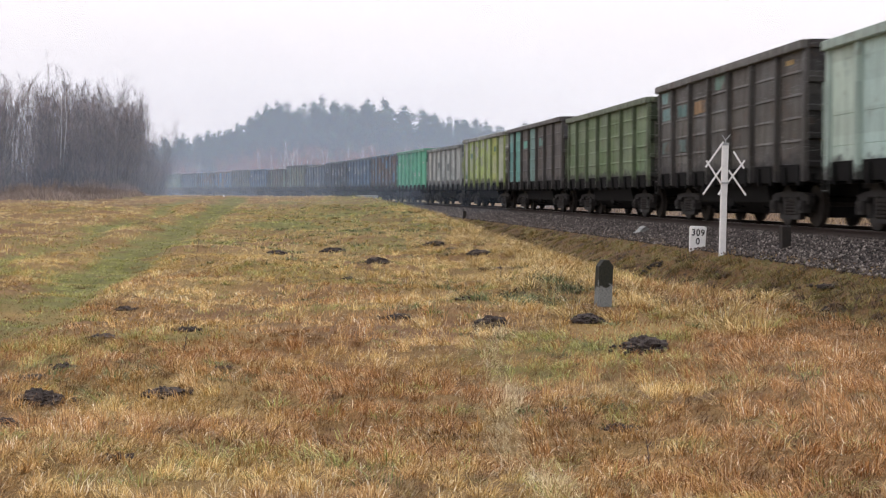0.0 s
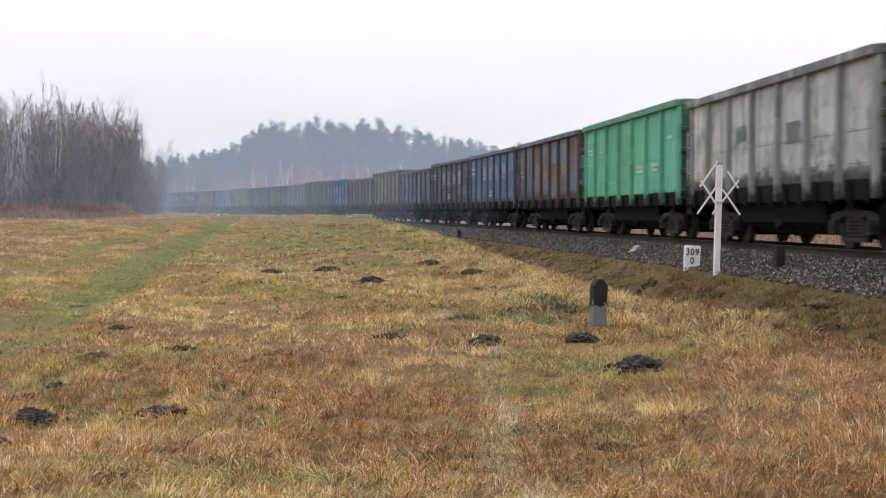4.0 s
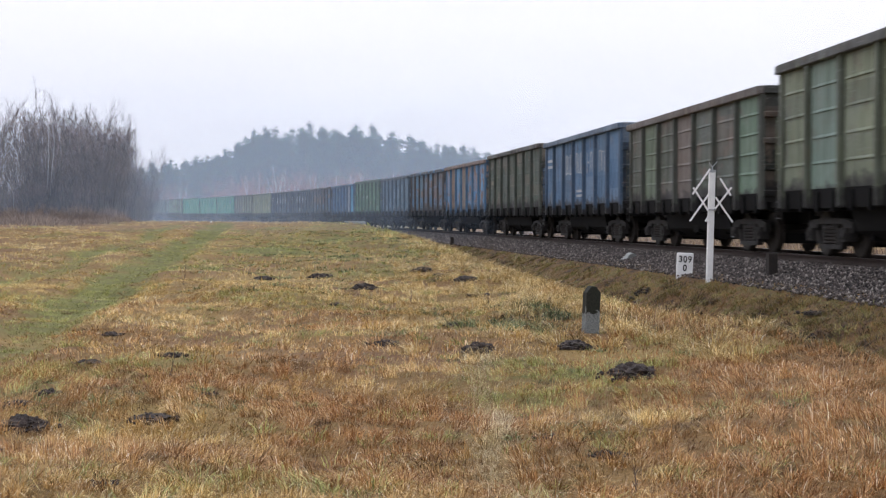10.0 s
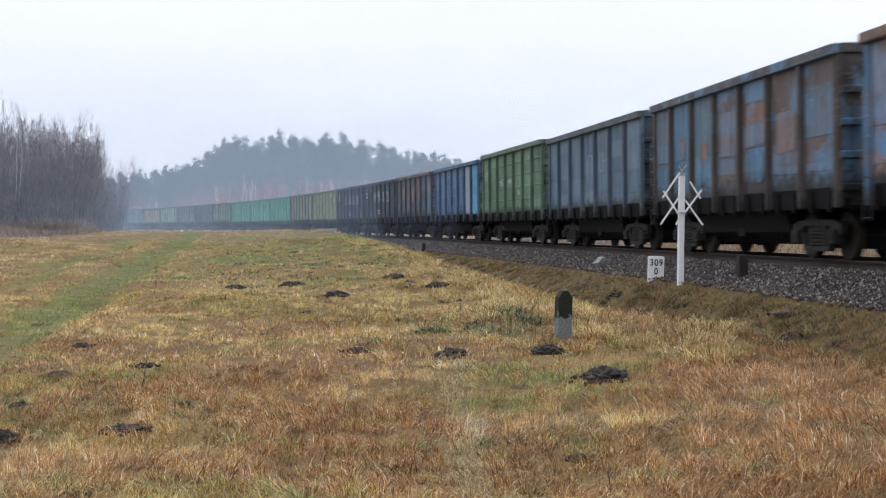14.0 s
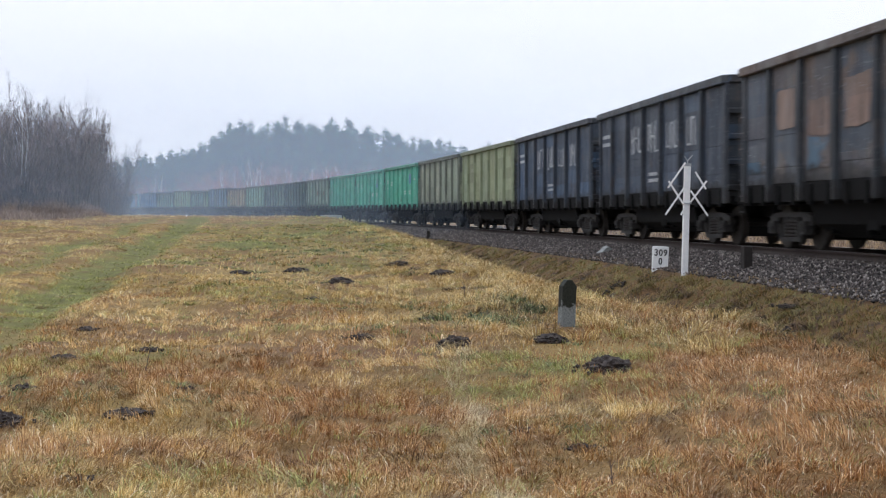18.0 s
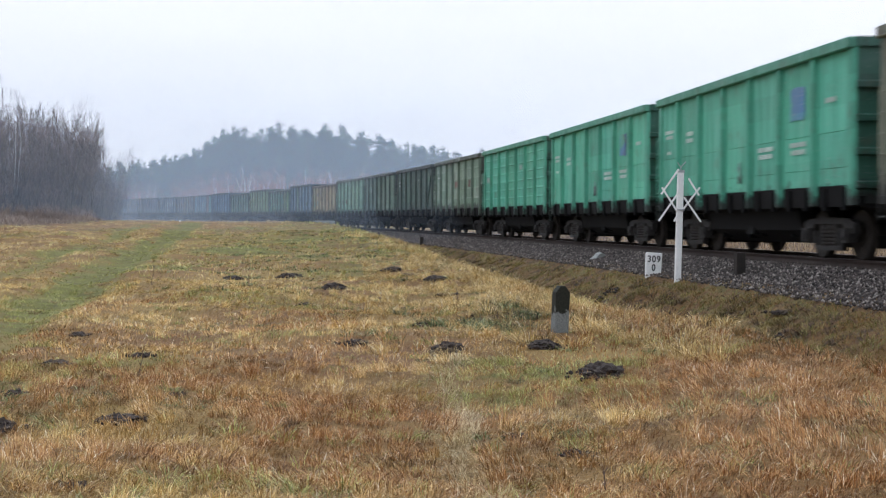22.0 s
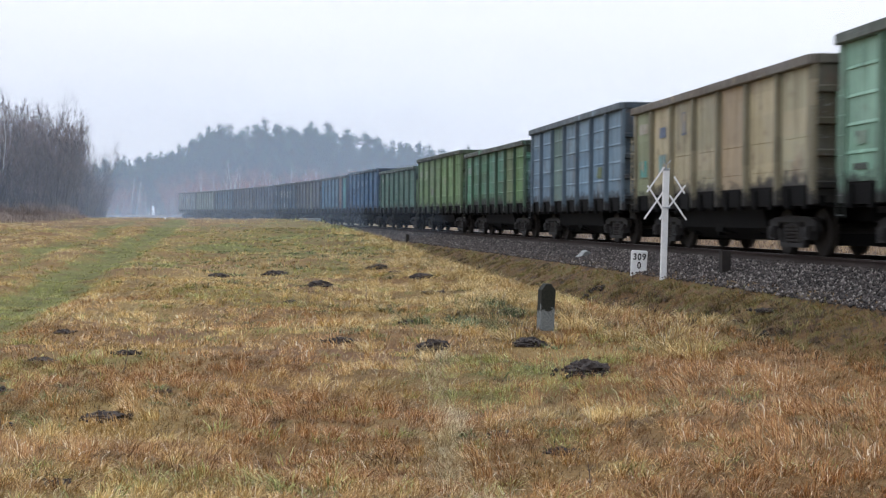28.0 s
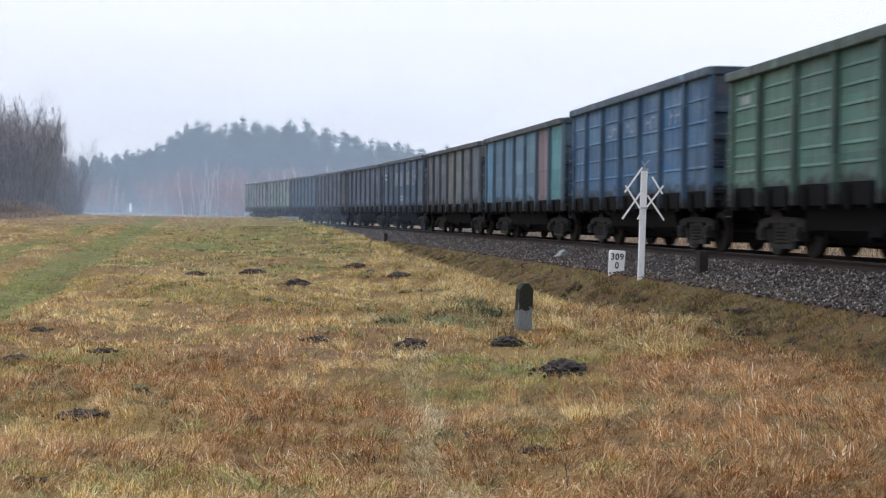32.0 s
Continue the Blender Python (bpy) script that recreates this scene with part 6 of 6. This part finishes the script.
def build_tussocks(name, spots, count, lo, hi, rad, width, seed, look_, label, mat=None, droop=0.45):
    """Drooping tussocks: blades rise from the middle and hang outwards."""
    g = np.random.default_rng(seed)
    c = np.repeat(np.array(spots), count, 0)
    n = len(c)
    a, d = g.uniform(0, 6.28, n), np.sqrt(g.random(n)) * rad * np.repeat(g.uniform(0.6, 1.4, len(spots)), count)
    x, y = c[:, 0] + np.cos(a) * d, c[:, 1] + np.sin(a) * d
    z = ground_z(x, y) - 0.015
    size = g.uniform(lo, hi, n) * np.repeat(g.uniform(0.6, 1.2, len(spots)), count)
    comb = np.repeat(g.uniform(0, 6.28, len(spots)), count)
    dx, dy = np.cos(a) + 0.8 * np.cos(comb), np.sin(a) + 0.8 * np.sin(comb)
    lean, bend = np.clip(g.normal(droop, 0.25, n), 0.05, 1.4), g.uniform(0.4, 0.9, n)
    yaw, wd = g.uniform(0, 6.28, n), width * g.uniform(0.6, 1.3, n) * (1 + 0.02 * y)
    sx, sy = np.cos(yaw) * wd, np.sin(yaw) * wd
    rows, hh, dd = [], np.zeros(n), np.zeros(n)
    for k, w in enumerate((1.0, 0.8, 0.55, 0.0)):
        if k:
            hh, dd = hh + size / 3 * np.cos(lean + bend * (k - 1)), dd + size / 3 * np.sin(lean + bend * (k - 1))
        px, py, pz = x + dx * dd, y + dy * dd, z + np.maximum(hh, 0)
        rows += [np.stack([px - sx * w, py - sy * w, pz], -1), np.stack([px + sx * w, py + sy * w, pz], -1)] if w else [np.stack([px, py, pz], -1)]
    f = np.array([(0, 1, 3), (0, 3, 2), (2, 3, 5), (2, 5, 4), (4, 5, 6)])[None] + 7 * np.arange(n)[:, None, None]
    one = np.ones(n * 7)
    green, pale, bank, rust = look_
    kind = np.repeat(np.repeat(g.random(len(spots)), count), 7)
    ob = new(name, raw_mesh(name, np.stack(rows, 1).reshape(-1, 3), f.reshape(-1, 3), mat or M_BLADE, {"green": one * green * (kind > 0.45), "pale": one * pale, "bank": one * bank, "rust": one * rust, "clump": kind}))
    tagged(ob, label, "grass", kind="stuff")


def edge_tussocks():
    r = random.Random(31)
    spots = []
    for i in range(230):
        s, u = 15 + 48 * r.random() ** 1.3, r.gauss(6.7, 0.75)
        x, y = along(s, u)
        spots.append((float(x), float(y)))
    build_tussocks("straw_tussocks", spots, 80, 0.18, 0.40, 0.14, 0.0026, 32, (0.0, 0.0, 0.0, -1.0), "long drooping straw-coloured tussocks along the field's edge")
    for i in range(150):
        x, y = along(16 + 26 * r.random(), r.gauss(8.3, 1.4))
        spots.append((float(x), float(y)))
    build_tussocks("straw_tussocks", spots[-150:], 80, 0.14, 0.34, 0.15, 0.0026, 35, (0.0, 0.0, 0.0, -0.4), "matted straw and tan tussocks on the mound by the boundary stone")
    spots = []
    for i in range(1300):
        s, u = 9 + 60 * r.random() ** 1.3, r.uniform(3.55, 5.9)
        x, y = along(s, u)
        spots.append((float(x), float(y)))
    build_tussocks("bank_tussocks", spots, 56, 0.07, 0.22, 0.16, 0.0030, 33, (0.0, 0.0, 1.0, 0.0), "short dull olive and brown turf on the bank")
    spots = []
    for i in range(330):
        y = 6.3 + 38 * r.random() ** 1.5
        x = r.uniform(-0.33, 0.38) * y
        if float(offset(x, y)[0]) > 6.0:
            spots.append((x, y))
    for i in range(300):
        y = 20 + 48 * r.random()
        x = r.uniform(-0.30, 0.2) * y
        if float(offset(x, y)[0]) > 6.5:
            spots.append((x, y))
    for i in range(170):
        x, y = along(17 + 26 * r.random(), r.gauss(8.6, 1.5))
        spots.append((float(x), float(y)))
    build_tussocks("green_tussocks", spots, 50, 0.08, 0.19, 0.12, 0.0024, 34, (1.0, 0.0, 0.0, 0.0), "small grey-green tufts in the dry field")


def foreground_tussocks():
    r = random.Random(41)
    spots = []
    for cx, cy, k in ((-1.38, 9.6, 5), (-0.53, 9.3, 8), (-0.77, 8.3, 9), (-0.30, 8.1, 7), (-1.65, 8.5, 5), (0.12, 8.8, 5), (-2.08, 7.9, 4), (-0.95, 8.9, 6), (1.5, 8.3, 4), (1.0, 7.9, 4), (-0.1, 9.8, 4), (-2.6, 9.1, 3), (0.5, 8.2, 3)):
        for _ in range(k):
            spots.append((cx + r.gauss(0, 0.28), max(cy + r.gauss(0, 0.26), 6.4)))
    build_tussocks("olive_tussocks", spots, 60, 0.10, 0.23, 0.09, 0.0028, 42, (0.5, 0.0, 0.0, 0.2), "olive and yellow-green drooping grass tussocks in the foreground", droop=0.55)
    # grey-green rosettes: round the boundary stone, beside the molehills, and strewn over the rise
    spots = []
    for cx, cy, k, wide in ((1.65, 14.6, 12, 0.25), (1.2, 13.5, 8, 0.25), (2.05, 13.75, 6, 0.12), (0.62, 14.9, 8, 0.25), (1.6, 16.6, 8, 0.25),
                            (-3.5, 11.75, 10, 0.25), (-2.75, 10.6, 6, 0.2), (-2.15, 11.4, 9, 0.3), (-2.2, 12.3, 9, 0.3), (-2.7, 21.0, 14, 0.4), (-2.05, 21.1, 12, 0.4), (-0.5, 17.4, 10, 0.3), (-2.7, 14.9, 7, 0.25), (0.95, 10.3, 6, 0.2), (1.3, 10.2, 8, 0.2), (2.6, 10.4, 8, 0.3), (3.3, 10.2, 6, 0.3), (3.0, 15.2, 4, 0.2)):
        for _ in range(k):
            spots.append((cx + r.gauss(0, wide), cy + r.gauss(0, wide * 1.6)))
    mound = []
    for cx, cy, k, wide in ((1.1, 20.4, 13, 0.5), (1.75, 20.2, 16, 0.35), (0.7, 19.2, 9, 0.4), (1.5, 18.9, 10, 0.3), (1.9, 23.4, 12, 0.5), (2.8, 19.2, 7, 0.25), (0.4, 22.4, 9, 0.6)):
        for _ in range(k):
            mound.append((cx + r.gauss(0, wide), cy + r.gauss(0, wide * 1.6)))
    crest = []
    for cx, cy, k, wide in ((2.55, 18.7, 8, 0.25), (2.75, 19.8, 10, 0.3), (2.3, 22.2, 14, 0.45), (1.5, 23.0, 12, 0.5), (1.75, 21.3, 8, 0.3), (2.9, 22.0, 8, 0.35), (1.2, 25.0, 12, 0.6), (2.6, 25.5, 12, 0.5)):
        for _ in range(k):
            crest.append((cx + r.gauss(0, wide), cy + r.gauss(0, wide * 1.5)))
    build_tussocks("straw_tussocks", crest, 60, 0.22, 0.46, 0.12, 0.0030, 47, (0.0, 0.3, 0.0, -0.8), "long pale straw tussocks on the mound by the boundary stone", droop=0.7)
    build_tussocks("green_tussocks", mound, 52, 0.12, 0.30, 0.11, 0.0036, 46, (0, 0, 0, 0), "deep grey-green tussocks on the mound by the boundary stone", M_WEED, 0.6)
    build_tussocks("green_rosettes", spots, 34, 0.06, 0.17, 0.09, 0.0034, 43, (0, 0, 0, 0), "soft grey-green rosettes in the dry grass", M_WEED, 0.7)
    spots = []
    for i in range(440):
        y = 27 + 44 * r.random() ** 0.9
        x = r.gauss(-2.0 - 0.05 * (y - 27), 2.8 + 0.05 * (y - 27))
        if float(offset(x, y)[0]) > 6.3 and x > float(path_x(y)) + 1.2:
            spots.append((x, y))
    build_tussocks("green_rosettes", spots, 22, 0.09, 0.22, 0.15, 0.0080, 44, (0, 0, 0, 0), "grey-green rosettes strewn over the rise of the field", M_WEED, 0.7)
    # bleached stalks along the trodden line
    spots = []
    for i in range(50):
        y = 6.6 + 9.5 * r.random() ** 1.2
        mid = float(np.interp(y, (5, 7.5, 10, 14, 17), (0.75, 0.62, 0.45, 0.60, 0.62))) + 0.08 * math.sin(1.3 * y)
        spots.append((mid + r.gauss(0, 0.13), y))
    build_tussocks("bleached_stalks", spots, 16, 0.12, 0.3, 0.12, 0.0021, 45, (0, 0, 0, 0), "bleached grey stalks lying along a trodden line", M_STRAW, 1.0)


def dead_clumps():
    """Dark matted remains of last year's plants on the bank and in the ditch; behind the boundary stone and over the
    field, dark tufts for the shade in hollows.
    """
    r = random.Random(77)
    spots = []
    for cx, cy, k, wide in ((1.75, 22.3, 10, 0.3), (1.45, 19.9, 10, 0.3), (1.85, 19.3, 9, 0.2), (1.0, 19.0, 6, 0.3), (4.9, 26.9, 6, 0.25), (5.1, 24.4, 7, 0.35), (5.6, 22.3, 8, 0.35), (6.0, 20.3, 9, 0.3), (4.3, 31.0, 6, 0.3), (5.9, 18.6, 5, 0.25), (5.3, 21.0, 6, 0.3)):
        for _ in range(k):
            spots.append((cx + r.gauss(0, wide), cy + r.gauss(0, wide * 1.3)))
    # dark-coloured tufts paint the shade of small hollows in the field
    field = []
    for i in range(150):
        y = 7.5 + 30 * r.random() ** 1.4
        x = r.uniform(-0.32, 0.34) * y
        if float(offset(x, y)[0]) > 6.2 and x > float(path_x(y)) + 1.0:
            field += [(x + r.gauss(0, 0.07), y + r.gauss(0, 0.1)) for _ in range(r.randint(1, 3))]
    build_tussocks("dead_clumps", field, 26, 0.04, 0.13, 0.07, 0.0034, 79, (0, 0, 0, 0), "small dark tufts standing for shaded hollows in the dry grass", M_DARK_CLUMP, 1.0)
    build_tussocks("dead_clumps", spots, 46, 0.10, 0.32, 0.12, 0.0042, 78, (0, 0, 0, 0), "dark brown matted clumps: dead plants on the bank, shaded hollows by the boundary stone", M_DARK_CLUMP, 0.9)


edge_tussocks()
foreground_tussocks()
dead_clumps()


def edge_grass():
    """Tall dead grass along the foot of the leafless wood."""
    g = np.random.default_rng(9)
    n = 30000
    a = g.uniform(-0.37, -0.212, n)
    y = np.interp(a, (-0.34, -0.28, -0.224, -0.211), (83, 79, 89, 100)) + 26 * g.random(n) + g.normal(0, 1.5, n)
    x = a * y
    z = ground_z(x, y) - 0.05
    h = g.uniform(0.1, 0.62, n) * smooth(-0.208, -0.235, a) * (0.75 + 0.5 * np.sin(0.7 * x) * np.sin(0.23 * y + x * 0.2))
    yaw, lx, ly = g.uniform(0, 6.28, n), g.normal(0, 0.55, n), g.normal(0, 0.4, n)
    sx, sy = np.cos(yaw) * 0.03, np.sin(yaw) * 0.03
    v = np.stack([np.stack([x - sx, y - sy, z], -1), np.stack([x + sx, y + sy, z], -1), np.stack([x + lx * h, y + ly * h, z + h], -1)], 1).reshape(-1, 3)
    ob = new("dead_edge_grass", raw_mesh("dead_edge_grass", v, np.arange(len(v)).reshape(-1, 3), M_REED))
    tagged(ob, "tall dead brown grass along the leafless wood", "grass", kind="stuff")
    # short dead grass beyond the line, glimpsed under the wagons
    n = 26000
    s, u = 14 + 95 * g.random(n) ** 1.2, -4.2 - 9 * g.random(n) ** 1.5
    x, y = along(s, u)
    z = ground_z(x, y) - 0.05
    h, wd = g.uniform(0.06, 0.3, n), 0.007 + 0.0003 * s
    yaw, lx, ly = g.uniform(0, 6.28, n), g.normal(0, 0.25, n), g.normal(0, 0.25, n)
    sx, sy = np.cos(yaw) * wd, np.sin(yaw) * wd
    v = np.stack([np.stack([x - sx, y - sy, z], -1), np.stack([x + sx, y + sy, z], -1), np.stack([x + lx * h, y + ly * h, z + h], -1)], 1).reshape(-1, 3)
    ob = new("dead_edge_grass", raw_mesh("dead_edge_grass", v, np.arange(len(v)).reshape(-1, 3), M_REED))
    tagged(ob, "short dead grass beyond the line, seen under the wagons", "grass", kind="stuff")


edge_grass()


def build_weed(x, y, h, seed):
    r = random.Random(seed)
    segs, twigs, q, d = [], [], Vector((0, 0, -0.03)), Vector((0, 0, 1))
    for k in range(5):
        d = (d + Vector((r.gauss(0, 0.12), r.gauss(0, 0.12), 0.1))).normalized()
        n = q + d * h / 5
        segs.append((*q, *n, 0.005 * (1 - k / 6), 0.005 * (1 - (k + 1) / 6)))
        for _ in range(2):
            e = q + (d + Vector((r.gauss(0, 0.5), r.gauss(0, 0.5), 0.2))).normalized() * h * 0.22
            twigs.append((*q, *e, 0.003, 0.002))
        q = n
    w = empty("dry_weed", pose(x, y, on_ground(x, y)), "thin dry brown weed stalk standing in the grass", "weed", "dry weeds in the field")
    placed("stalk", raw_mesh("stalk", *tubes(segs, 4), M_TWIG), M_TWIG, w)
    for tw in twigs:
        placed("twig", raw_mesh("twig", *tubes([tw], 4), M_TWIG), M_TWIG, w)


for i, (x, y, h) in enumerate(((-2.72, 14.1, 0.36), (-5.83, 31.8, 0.55), (1.28, 8.3, 0.20), (-3.4, 30.5, 0.3), (1.05, 24.5, 0.4), (-0.4, 27.0, 0.3), (0.2, 44.0, 0.7), (-4.9, 52.0, 0.5))):
    build_weed(x, y, h, i + 3)


# ---- the train's run ----
def run(t):
    """Metres that the train has gone at t seconds."""
    return 14.84875 * t + 0.027326 * t * t + -0.00008519 * t ** 3


def wagon_pose(k, t):
    mid = START + PITCH * k - run(t) - LENGTH / 2
    a, b = along(mid + 4.325), along(mid - 4.325)
    za, zb = float(rail_z(mid + 4.325)), float(rail_z(mid - 4.325))
    x, y = (a[0] + b[0]) / 2, (a[1] + b[1]) / 2
    turn = math.atan2(b[1] - a[1], b[0] - a[0])
    pitch = math.atan2(za - zb, 8.65)
    return pose(float(x), float(y), (za + zb) / 2, 0, math.degrees(pitch), math.degrees(turn))


def motions():
    times = [float(i) for i in range(33)]
    for k, w in enumerate(WAGONS):
        walk(w, [(t, wagon_pose(k, t)) for t in times])
    # the wheels roll: one spin for the leading, one for the trailing axle of every bogie
    turns = {}
    for w in WAGONS:
        for b in w.children:
            if not b.name.startswith("bogie"):
                continue
            for ws in b.children:
                if not ws.name.startswith("wheelset"):
                    continue
                x = round(ws.location.x, 3)
                if x not in turns:
                    walk(ws, [(i / FPS, pose(x, 0, 0.475) @ Matrix.Rotation(run(i / FPS) / 0.475, 4, "Y")) for i in range(int(SECONDS * FPS) + 1)])
                    turns[x] = ws.animation_data
                else:
                    ws.rotation_mode = "QUATERNION"
                    own = ws.animation_data_create()
                    own.action, own.action_slot = turns[x].action, turns[x].action_slot


motions()
